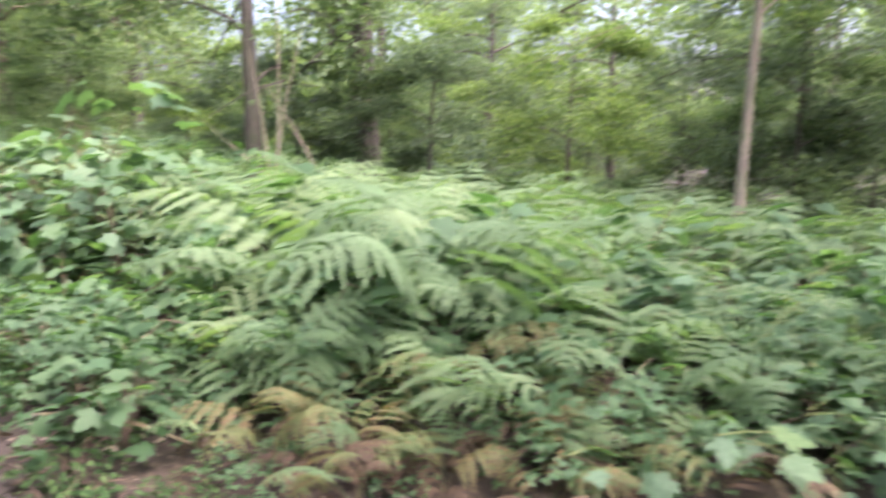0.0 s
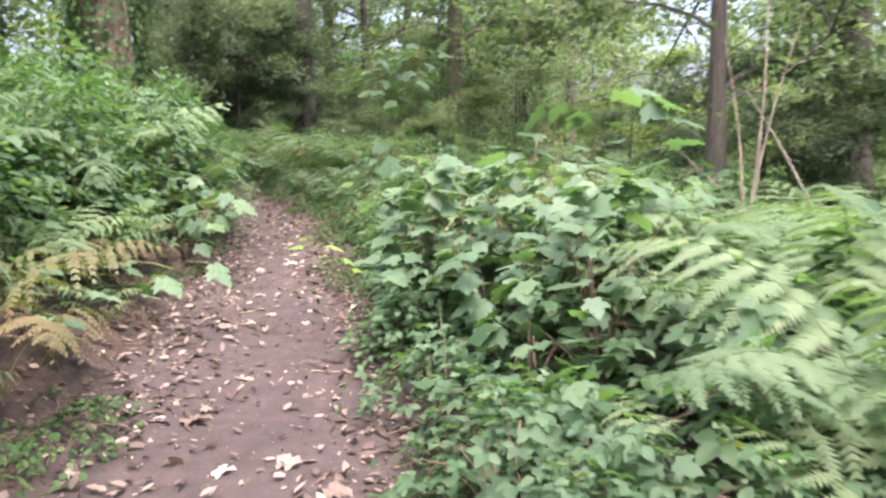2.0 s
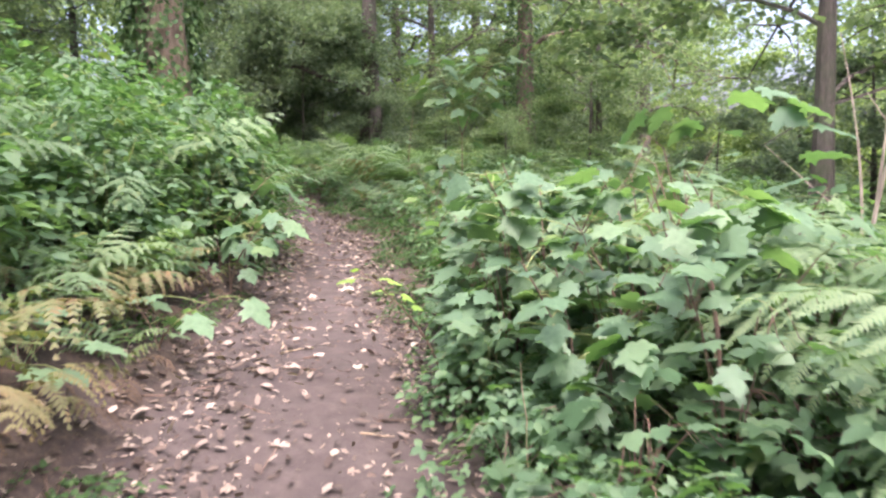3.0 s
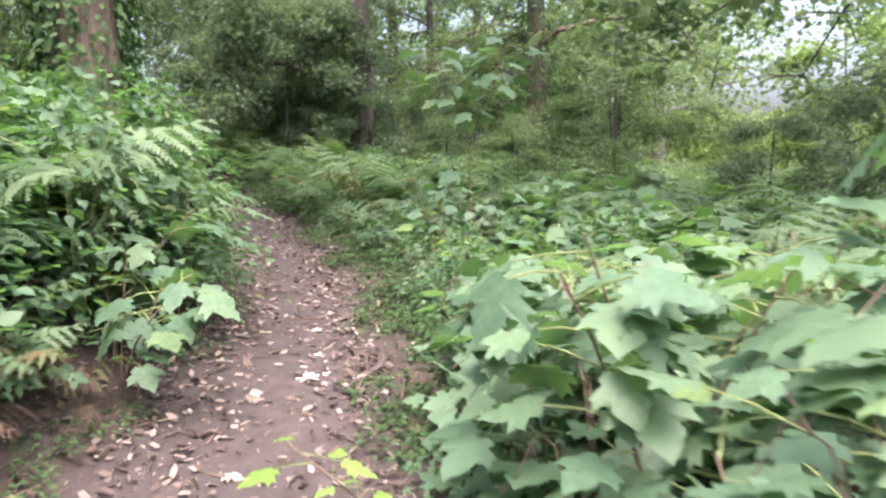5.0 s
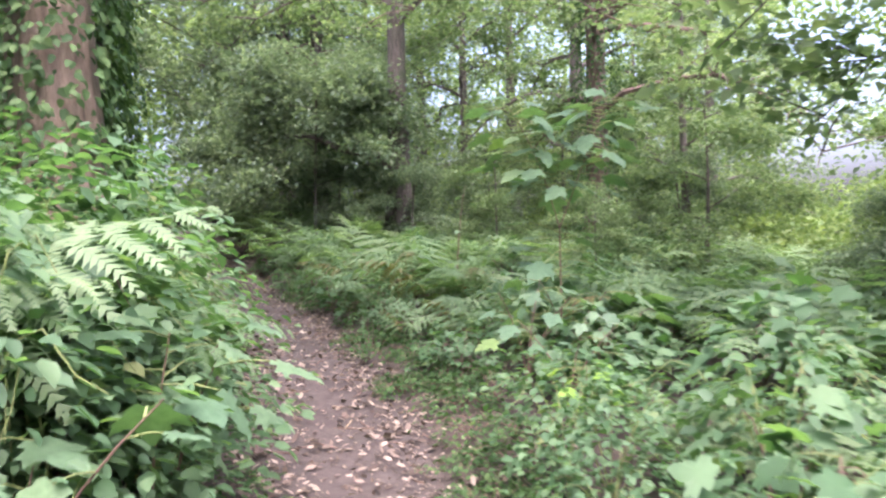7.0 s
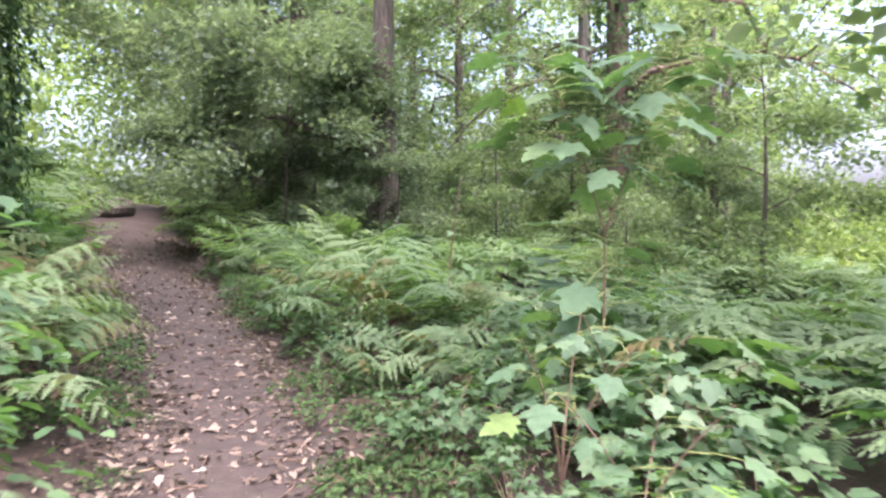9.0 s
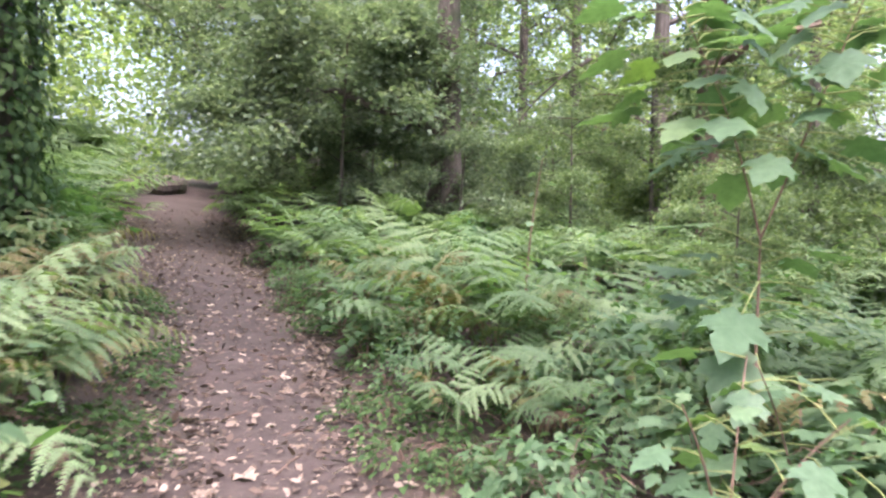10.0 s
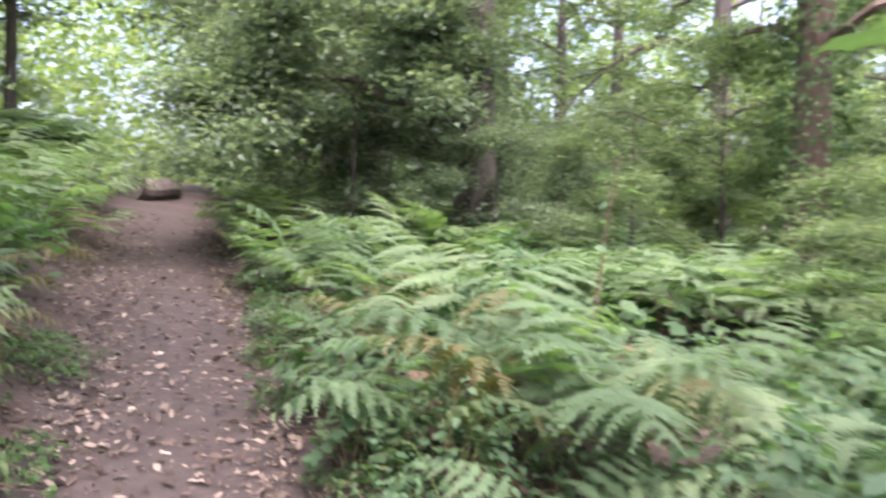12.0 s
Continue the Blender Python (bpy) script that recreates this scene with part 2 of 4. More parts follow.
def height(x, y):
    x, y = np.asarray(x, float), np.asarray(y, float)
    off, half = path_offset(x, y)
    xc = np.clip(x, -45, 25)
    z = 0.023 - 0.0757 * xc
    over = np.clip(-x - 13, 0, 8)
    z = z + 0.011 * over ** 2 - np.clip(-x - 21, 0, 30) * 0.03
    side = np.abs(off) - half
    z = z + 0.07 * np.clip(side / 0.35, 0, 1)
    z = z + np.where(off > 0, 0.42 * np.clip(side - 0.15, 0, 0.6) + 0.14 * np.clip(side - 0.75, 0, 2.2), 0)
    z = z - np.where(off < 0, 0.09 * np.clip(side - 9, 0, 60), 0)
    z = z + 0.03 * np.sin(1.7 * x + 0.6 * y) * np.sin(1.3 * y - 0.4 * x) + 0.012 * np.sin(6.1 * x + 2) * np.sin(5.3 * y)
    return z


def at(x, y):
    return float(height(np.array([x]), np.array([y]))[0])


def ground():
    def axis(a, b, step, far):
        mid = np.arange(a, b, step)
        grow = 0.3 * 1.32 ** np.arange(1, 28)
        grow = np.cumsum(grow)
        grow = grow[grow < far]
        return np.concatenate([a - grow[::-1], mid, b + grow])
    xs, ys = axis(-24, 6, 0.1, 900), axis(-4, 20, 0.1, 900)
    X, Y = np.meshgrid(xs, ys)
    off, half = path_offset(X, Y)
    rng = np.random.default_rng(5)
    near = np.abs(off) < 6
    Z = height(X, Y) + np.where(near, rng.normal(0, 0.006, X.shape), 0)
    n, m = X.shape
    i = np.arange(n * m).reshape(n, m)
    f = np.stack([i[:-1, :-1], i[:-1, 1:], i[1:, 1:], i[1:, :-1]], -1).reshape(-1, 4)
    me = leaf_mesh("ground", np.stack([X, Y, Z], -1).reshape(-1, 3), f, SOIL)
    a = me.attributes.new("trodden", "FLOAT", "POINT")
    t = np.clip(1.0 - (np.abs(off) - half) / 0.3, 0, 1) * 0.75
    a.data.foreach_set("value", t.astype(np.float32).ravel())
    me.polygons.foreach_set("use_smooth", np.ones(len(f), bool))
    tagged(new("ground", me), "bare trodden brown soil path through dark leaf mould", "ground", kind="structure")


ground()

# ---- bracken ----


# one pinnule: how far out, and how far along its side blade
TOOTHED = ((0, -0.9), (0.45, -0.72), (0.52, -0.45), (1, 0.1), (0.5, 0.62), (0.44, 0.92), (0, 0.9))
SMOOTH = ((0, -0.95), (0.55, -0.75), (1, 0.15), (0.5, 0.95), (0, 0.9))


def frond_mesh(name, rng, length, lean0, lean1, material, pairs=9, fine=13, width=0.25, limp=0.12, shape=TOOTHED):
    """One bracken frond: a bare stalk, then pairs of feathered side blades that shorten to the tip. It leans towards +y."""
    steps = 26
    pts, tans = [np.zeros(3)], []
    twist = rng.uniform(-0.3, 0.3)
    for i in range(steps):
        u = i / (steps - 1)
        a = radians(lean0 + (lean1 - lean0) * min(1.0, 1.15 * u) ** 1.6)
        t = np.array([twist * u * math.sin(a), math.sin(a), math.cos(a)])
        t /= np.linalg.norm(t)
        tans.append(t)
        pts.append(pts[-1] + t * length / steps)
    tans.append(tans[-1])
    verts, faces = [], []
    tube(verts, faces, pts[::2] + [pts[-1]], [0.0045 * length * (1 - 0.8 * i / 13) for i in range(14)] + [0.001], 3)

    def pinnule(foot, out, along, reach, w):
        b0 = len(verts)
        verts.extend(foot + out * reach * p + along * w * q for p, q in shape)
        faces.append(tuple(range(b0, b0 + len(shape))))
    for j in range(pairs):
        u = j / (pairs - 1)
        k = (0.42 + 0.575 * u ** 0.85) * steps
        i = int(min(k, steps - 1))
        base, t = pts[i] + (pts[i + 1] - pts[i]) * (k - i), tans[i]
        for sgn in (-1, 1):
            side = np.array([sgn, 0, 0.0])
            up = unit(np.cross(side, t) * sgn * 0.55 + np.array([0.25 * sgn * rng.uniform(-0.4, 1), 0, 0.75]))
            L = length * (width * (1 - u) ** 0.75 * min(1, 0.82 + 0.9 * u) * rng.uniform(0.82, 1.12) + 0.03)
            sweep = 0.3 + 0.45 * u + rng.uniform(-0.12, 0.12)
            d = unit(side * math.cos(sweep) + t * math.sin(sweep) + up * rng.uniform(-0.3, 0.15))
            d = unit(d - up * np.dot(d, up) * 0.6)
            n = max(3, int(fine * (L / (length * (width + 0.03))) ** 0.55 + 0.5))
            curl = limp * rng.uniform(0.5, 1.7)
            for q in range(n):
                v = (q + 0.5) / n
                foot = base + d * L * v - np.array([0, 0, curl * L * v * v])
                along = unit(d - np.array([0, 0, 2 * curl * v]))
                fwd = unit(np.cross(up, along) * sgn)
                reach = L * 0.25 * (1 - v) ** 0.7 * min(1, 0.75 + 1.4 * v) + 0.007
                for face in (-1, 1):
                    out = unit(fwd * face + along * (0.3 + 0.5 * v) - up * rng.uniform(-0.02, 0.3))
                    pinnule(foot, out, along, reach * rng.uniform(0.85, 1.12), L / n * 0.5)
            pinnule(base + d * L * 0.93 - np.array([0, 0, curl * L * 0.87]), along, fwd, L * 0.13, L * 0.025)
    return mesh_of(name, verts, faces, material)


R_FERN = random.Random(11)
FRONDS = {}
for tone, mat in (("green", FERN_GREEN), ("yellow", FERN_YELLOW), ("brown", FERN_BROWN)):
    FRONDS[tone] = [frond_mesh("frond", R_FERN, 1.0, lo, hi, mat, 9 if tone == "green" else 8, 14 if tone == "green" else 11, w, l if tone == "green" else 1.6 * l, TOOTHED if tone == "green" else SMOOTH) for lo, hi, w, l in
                    ((4, 92, .25, .3), (10, 104, .22, .4), (2, 80, .26, .25), (14, 112, .21, .45), (6, 98, .27, .35))]
FRONDS["far"] = [frond_mesh("frond", R_FERN, 1.0, lo, hi, FERN_GREEN, 8, 8, .26, .25, SMOOTH) for lo, hi in ((5, 94), (12, 106), (3, 84))]
FRONDS["tall"] = [frond_mesh("frond", R_FERN, 1.0, lo, hi, FERN_GREEN, 12, 19, w, .35) for lo, hi, w in ((4, 92, .19), (8, 104, .17), (2, 84, .2))]
FRONDS["hang"] = [frond_mesh("frond", R_FERN, 1.0, lo, hi, FERN_BROWN, 8, 9, .22, .5, SMOOTH) for lo, hi in ((40, 150), (55, 160), (25, 135))]


def fern(x, y, tall, green=0.85, yellow=0.1, count=6):
    """A bracken plant: arching fronds round one root."""
    rng = R_FERN
    plant = empty("bracken_fern", x, y, at(x, y) - 0.03, rng.uniform(0, 360))
    tones = []
    for i in range(count):
        p = rng.random()
        tone = "green" if p < green else "yellow" if p < green + yellow else "brown"
        tones.append(tone)
        pool = FRONDS["hang"] if tone == "brown" and rng.random() < 0.85 else FRONDS["tall"] if tone == "green" and tall > 1.35 else FRONDS[tone]
        s = tall * rng.uniform(0.8, 1.2) * ((0.6 if green > 0.5 else 0.8) if tone == "brown" else 0.85 if tone == "yellow" else 1)
        a = 360 * i / count + rng.uniform(-30, 30)
        m = pose(0, 0, 0, rng.uniform(-18, 10), rng.uniform(-24, 24), a) @ Matrix.Diagonal((s, s, s, 1))
        part("frond", rng.choice(pool), plant, "" if tone == "green" else "yellowing frond" if tone == "yellow" else "dead brown frond", m)
    n = tones.count("green")
    if n > count * 0.7:
        label = "tall green bracken fern arching beside the path"
    elif n > count * 0.3:
        label = "bracken fern with green and yellowing fronds"
    else:
        label = "withered yellow and brown bracken fern beside the path"
    tagged(plant, label, "fern", "bracken along the path")
    return plant


# ---- leafy undergrowth ----
def mound(rng, n, wide, tall, droop=0.25):
    """Places, upper sides, tips for leaves over a loose mound."""
    a = rng.uniform(0, 2 * math.pi, n)
    h = rng.beta(2.2, 1.3, n)
    r = wide * np.sqrt(np.clip(1.05 - h ** 2.2, 0.02, 1)) * rng.uniform(0.55, 1.05, n)
    lump = 1 + 0.22 * np.sin(3 * a + rng.uniform(0, 6)) + 0.12 * np.sin(7 * a)
    p = np.stack([r * lump * np.cos(a), r * lump * np.sin(a), tall * h * (0.85 + 0.25 * np.sin(2 * a + 1.3))], 1)
    out = np.stack([np.cos(a), np.sin(a), np.zeros(n)], 1)
    up = np.array([0, 0, 1.0]) + out * rng.uniform(-0.1, 0.7, (n, 1)) + rng.normal(0, 0.3, (n, 3))
    head = out + rng.normal(0, 0.5, (n, 3)) - np.array([0, 0, droop])
    return p, up, head


def canes(rng, n, wide, tall, radius, material, name="stem"):
    v, f = [], []
    for i in range(n):
        a, reach, top = rng.uniform(0, 2 * math.pi), wide * rng.uniform(0.4, 1.0), tall * rng.uniform(0.7, 1.1)
        pts = [(reach * u * math.cos(a), reach * u * math.sin(a), 0.78 * top * math.sin(min(1.0, 1.15 * u) * 2.2)) for u in np.linspace(0, 1, 7)]
        tube(v, f, pts, [radius * (1 - 0.7 * k / 6) for k in range(7)], 4)
    return mesh_of(name, v, f, material)


def bush(name, label, category, seed, n, wide, tall, template, size, leaf_mat, stem_mat, trio=False, x=0, y=0):
    rng = np.random.default_rng(seed)
    p, up, head = mound(rng, n, wide, tall)
    s = size * rng.uniform(0.6, 1.25, n)
    if trio:
        h2 = unit(head)
        side = np.cross(unit(up), h2)
        p = np.concatenate([p, p + side * s[:, None] * 0.12, p - side * s[:, None] * 0.12])
        head = np.concatenate([h2, h2 * 0.35 + side, h2 * 0.35 - side])
        up = np.concatenate([up, up, up])
        s = np.concatenate([s, s * 0.85, s * 0.85])
    root = empty(name, x, y, 0)
    tagged(part("twig_tangle", canes(rng, 7, wide, tall, 0.005, stem_mat), root), kind="stuff")
    v, f = leaves(template, p, up, head, s)
    part("foliage", leaf_mesh("foliage", v, f, leaf_mat), root)
    return tagged(root, label, category, "undergrowth")


R_PLANT = random.Random(23)
BUSHES = {
    "bramble": [bush("bramble_bush", "sprawling bramble with dark green three-part leaves", "bramble", s, 150, .55, .6, OVATE, .07, BRAMBLE, STEM_BROWN, True) for s in (1, 2, 3)],
    "nettle": [bush("leafy_shrub", "dense low shrub with layered mid-green leaves", "shrub", s, 420, .6, .85, OVATE, .07, BRAMBLE, STEM_GREEN) for s in (4, 5, 6)],
    "seedling": [bush("sycamore_seedling", "young sycamore with broad lobed pale green leaves", "seedling", s, 60, .5, .8, PALMATE, .15, BRAMBLE, STEM_BROWN) for s in (7, 8)],
    "thicket": [bush("leafy_thicket", "tall dense thicket of small mid-green leaves", "shrub", s, 760, .7, 1.25, OVATE, .07, BRAMBLE, STEM_GREEN) for s in (12, 13, 14)],
    "sycamore": [bush("sycamore_clump", "dense clump of young sycamore with broad lobed leaves", "seedling", s, 95, .5, 1.15, PALMATE, .15, BROADLEAF_MASS, STEM_BROWN) for s in (15, 16, 17)],
    "ivy": [bush("ivy_mound", "low mound of small dark ivy leaves on the soil", "ivy", s, 230, .45, .22, OVATE, .05, IVY, STEM_BROWN) for s in (9, 10)],
}
USED = set()


def plant(kind, x, y, size=1.0, z=None):
    ob = R_PLANT.choice(BUSHES[kind])
    m = pose(x, y, (at(x, y) if z is None else z) - 0.02, 0, 0, R_PLANT.uniform(0, 360))
    s = size * R_PLANT.uniform(0.85, 1.15)
    if ob not in USED:
        USED.add(ob)
        made = ob
        made.matrix_basis = m
    else:
        made = copy_thing(ob, m)
    made.scale = (s, s, s * R_PLANT.uniform(0.85, 1.15))
    return made


# ---- trees ----
def tree_meshes(seed, trunk_r, tall, bark, leaf_mat, n_leaf, leaf, low, spread, crook=0.3, sides=9, limbs=12, template=KITE, top=1.0, loose=1.0, floor=0.15):
    """Trunk, limbs and crown of one tree, its foot at the origin."""
    rng = random.Random(seed)
    nr = np.random.default_rng(seed)
    v, f = [], []
    ph = rng.uniform(0, 6)
    trunk = [np.array((crook * 0.35 * math.sin(ph + u * 3.1) * u, crook * 0.35 * math.cos(ph * 1.7 + u * 2.3) * u, tall * u - 0.25)) for u in np.linspace(0, 1, 13)]
    tube(v, f, trunk, [trunk_r * (1.45 if i == 0 else 1.12 if i == 1 else 1 - 0.075 * i) for i in range(13)], sides, 0.08, rng)
    meshes = [("trunk", mesh_of("trunk", v, f, bark))]
    ends = []
    for i in range(limbs):
        v, f = [], []
        h = low + (tall - low) * top * (i + rng.random()) / limbs * 0.95
        k = min(11, int(h / tall * 12))
        foot = trunk[k] + (trunk[k + 1] - trunk[k]) * (h / tall * 12 - k)
        a = i * 2.4 + rng.uniform(-0.5, 0.5)
        reach = spread * (1 - 0.55 * ((h - low) / (tall - low)) ** 1.5) * rng.uniform(0.6, 1.1)
        rise = rng.uniform(0.0, 0.5)
        pts = [foot]
        for u in np.linspace(0.16, 1, 6):
            sway = rng.uniform(-0.12, 0.12) * reach
            pts.append(foot + np.array((reach * u * math.cos(a) - sway * math.sin(a), reach * u * math.sin(a) + sway * math.cos(a), reach * (rise * u + 0.12 * math.sin(u * 3) - 0.5 * u * u))))
        tube(v, f, pts, [max(trunk_r * 0.26 * (1 - 0.14 * q), 0.006) for q in range(7)], 5)
        for q in range(2, 7):
            for _ in range(3):
                b = a + rng.choice((-1, 1)) * rng.uniform(0.3, 1.3)
                l = reach * rng.uniform(0.15, 0.45)
                e = pts[q] + np.array((l * math.cos(b), l * math.sin(b), l * rng.uniform(-0.5, 0.35)))
                tube(v, f, [pts[q], (pts[q] + e) / 2 + np.array((0, 0, 0.08 * l)), e], [trunk_r * 0.07, trunk_r * 0.05, 0.003], 3)
                ends.append((pts[q], e))
        meshes.append(("limb", mesh_of("limb", v, f, bark)))
    A = np.array([e[0] for e in ends])
    B = np.array([e[1] for e in ends])
    weight = nr.gamma(1.2, 1.0, len(ends))
    pick = nr.choice(len(ends), n_leaf, p=weight / weight.sum())
    u = nr.uniform(0.1, 1.2, (n_leaf, 1))
    d = B - A
    p = A[pick] + u * d[pick] + nr.normal(0, 1, (n_leaf, 3)) * np.array([0.26, 0.26, 0.13]) * (0.5 + 0.13 * spread) * loose
    high = p[:, 2] > floor
    p, pick = p[high], pick[high]
    n_leaf = len(p)
    up = np.array([0, 0, 1.0]) + nr.normal(0, 0.5, (n_leaf, 3))
    head = unit(d[pick]) + nr.normal(0, 0.7, (n_leaf, 3)) - np.array([0, 0, 0.4])
    lv, lf = leaves(template, p, up, head, leaf * nr.uniform(0.6, 1.3, n_leaf))
    return meshes + [("crown", leaf_mesh("crown", lv, lf, leaf_mat))]


def tree(x, y, meshes, label, turn=0.0, size=1.0, name="tree", category="tree", group="", lean=(0, 0)):
    root = new(name)
    root.empty_display_size = 0.2
    root.matrix_basis = pose(x, y, at(x, y), lean[0], lean[1], turn)
    root.scale = (size, size, size)
    for n, me in meshes:
        part(n, me, root)
    return tagged(root, label, category, group)


def ivy_coat(rng, radius, low, high, n, cover, size=0.07, spread=0.75):
    """Ivy leaves that hang on a trunk, thicker on one side."""
    nr = np.random.default_rng(rng)
    a = nr.normal(cover, spread, n)
    h = nr.uniform(low, high, n)
    thick = radius + 0.03 + nr.gamma(1.6, 0.05, n)
    out = np.stack([np.cos(a), np.sin(a), np.zeros(n)], 1)
    p = out * thick[:, None] + np.array([0, 0, 1.0]) * h[:, None]
    return leaves(OVATE, p, out + nr.normal(0, 0.35, (n, 3)) + np.array([0, 0, 0.5]), nr.normal(0, 0.5, (n, 3)) - np.array([0, 0, 1.0]), size * nr.uniform(0.6, 1.3, n))


# ---- tree kinds ----
broad = tree_meshes(31, 0.30, 13, BARK, CROWN, 11500, 0.14, 2.6, 4.8, top=0.75)
low_tree = tree_meshes(32, 0.19, 8, BARK, CROWN_DARK, 16500, 0.12, 1.3, 4.4, limbs=16, top=0.9, loose=1.2, floor=1.25)
slim = tree_meshes(33, 0.13, 11, BARK, CROWN, 11000, 0.14, 2.0, 3.4, top=0.75)
light_tree = tree_meshes(34, 0.16, 10, BARK, CROWN_LIGHT_BACKLIT, 14000, 0.14, 1.5, 3.8, top=0.85)
shrub_tree = tree_meshes(35, 0.06, 4.2, BARK, CROWN, 11000, 0.085, 0.4, 2.2, limbs=9)
shrub_dark = tree_meshes(36, 0.06, 3.4, BARK, CROWN_DARK, 12000, 0.085, 0.3, 2.0, limbs=9)
shrub_light = tree_meshes(37, 0.05, 4.0, BARK, CROWN_LIGHT_BACKLIT, 8000, 0.1, 0.5, 2.0, limbs=9)

drooping_tree = tree_meshes(44, 0.045, 5.0, BARK, CROWN_DARK, 36000, 0.1, 1.5, 2.5, limbs=18, top=0.9, loose=1.25, floor=0.95)

high_tree = tree_meshes(38, 0.24, 14, BARK, CROWN, 11000, 0.15, 4.6, 5.0, top=0.8)

canopy_tree = tree_meshes(39, 0.17, 9, BARK, CROWN_DARK, 16500, 0.13, 3.0, 4.4, limbs=14, top=0.9, loose=1.25, floor=2.0)

# ---- large single trees ----
# crown above the view, made wide and dense to shade the path
ivy_tree_left = tree_meshes(41, 0.32, 13, BARK_WARM, CROWN, 15000, 0.13, 5.2, 5.2, crook=0.2, sides=16, top=0.8)
t = tree(-9.35, 7.6, ivy_tree_left, "stout tree with warm brown bark half covered in ivy")
for seed, cover, n in ((1, 4.6, 5600), (3, 0.95, 3000)):
    part("ivy", leaf_mesh("ivy", *ivy_coat(seed, 0.32, 0.2, 6.5, n, cover), IVY), t, "climbing dark green ivy")
ivy_tree_mid = tree_meshes(42, 0.25, 13, BARK_RED, CROWN, 10000, 0.12, 2.6, 4.2, crook=0.2, sides=16, top=0.8)
t = tree(-10.2, 17.8, ivy_tree_mid, "tall tree with reddish brown bark and ivy")
for seed, cover, n in ((2, 0.1, 1900), (4, 4.0, 1900)):
    part("ivy", leaf_mesh("ivy", *ivy_coat(seed, 0.26, 0.2, 6.0, n, cover), IVY), t, "climbing dark green ivy")
ivied = tree_meshes(45, 0.22, 12, BARK, CROWN_DARK, 7000, 0.12, 5.0, 3.4, crook=0.2, sides=14, top=0.8)
t = tree(-12.3, 9.55, ivied, "stout tree wrapped all round in dark ivy")
for seed, cover, n in ((6, 0.4, 3600), (7, 3.4, 3000), (8, 5.2, 4200)):
    part("ivy", leaf_mesh("ivy", *ivy_coat(seed, 0.24, 0.2, 6.0, n, cover), IVY), t, "thick dark green ivy")
bole_tree = tree_meshes(46, 0.28, 13, BARK, CROWN, 8500, 0.13, 5.0, 4.6, crook=0.15, sides=14, top=0.75)
t = tree(-14.4, 17.2, bole_tree, "large grey-barked tree with low drooping limbs", 30)
v, f = [], []
tube(v, f, [(0.1, 0, 1.9), (-0.5, -0.25, 2.25), (-1.1, -0.6, 2.45), (-1.7, -0.9, 2.75), (-2.4, -1.2, 2.8), (-3.2, -1.5, 2.6)], [0.11, 0.085, 0.07, 0.055, 0.04, 0.02], 8, 0.08, random.Random(2))
tube(v, f, [(-0.5, -0.25, 2.25), (-0.9, -0.1, 2.05), (-1.6, -0.1, 2.1), (-2.2, -0.3, 1.9)], [0.05, 0.04, 0.03, 0.015], 6)
part("limb", mesh_of("limb", v, f, BARK), t, "dark bare low limb", pose(0, 0, 0, 0, 0, -30))
tree(-2.9, 11.7, slim, "slender grey tree among the ferns", 10)
tree(-1.5, 14.5, broad, "large grey-barked woodland tree", 120)
tree(3.6, 9.2, tree_meshes(43, 0.075, 8, BARK_PALE, CROWN_LIGHT_BACKLIT, 5000, 0.12, 3.0, 2.4, crook=0.8), "thin pale-barked young tree with light leaves")

# ---- the wood around, seeded; two clearings let the sky through ----
R_WOOD = random.Random(77)
KINDS = [(broad, "large grey-barked woodland tree"), (low_tree, "dark low-branched woodland tree"), (slim, "slender grey woodland tree"), (light_tree, "light green young woodland tree")]


def clearing(x, y):
    a = math.degrees(math.atan2(-(x + 6), y - 8))
    return -4 < a < 14 or 60.5 < a < 65


# k 5, 6, 7 and 10: unseen trees, added to shade the start
for x, y, s, k in ((-19.7, 30.4, 1.15, 0), (-19.2, 26.5, 0.85, 1), (-20.1, 20.5, 1.1, 2), (-19.5, 9.0, 0.95, 3), (-21.5, 20.5, 1.0, 4), (4.5, -3.5, 1.0, 5), (-5.5, -2.2, 1.0, 6),
                   (6.2, 3.0, 1.0, 7), (-24.5, 12.5, 1.0, 8), (8.0, 12.0, 1.0, 9), (1.2, -5.5, 1.0, 10)):
    tree(x, y, high_tree, "tall grey-barked tree with a high crown, in view or added for shade", 47 * k, s, group="woodland trees")
for x, y, s in ((6.6, 14.0, 0.9), (-9.5, 20.4, 0.8), (-17.5, 8.2, 0.9)):
    tree(x, y, low_tree if y != 20.4 else slim, "dark low-branched woodland tree" if y != 20.4 else "slender grey woodland tree", 70 * x, s, group="woodland trees")
placed = [(-19.7, 30.4), (-19.2, 26.5), (-20.1, 20.5), (-19.5, 9.0), (4.5, -3.5), (-5.5, -2.2), (6.2, 3.0), (8, 12), (6.6, 14), (-9.5, 20.4), (-9.35, 7.6), (-12.3, 9.55), (-10.2, 17.8), (-14.2, 17.3), (-2.9, 11.7), (-1.5, 14.5), (3.6, 9.2), (-15.5, 15.8), (-14.8, 9.6)]
tries = 0
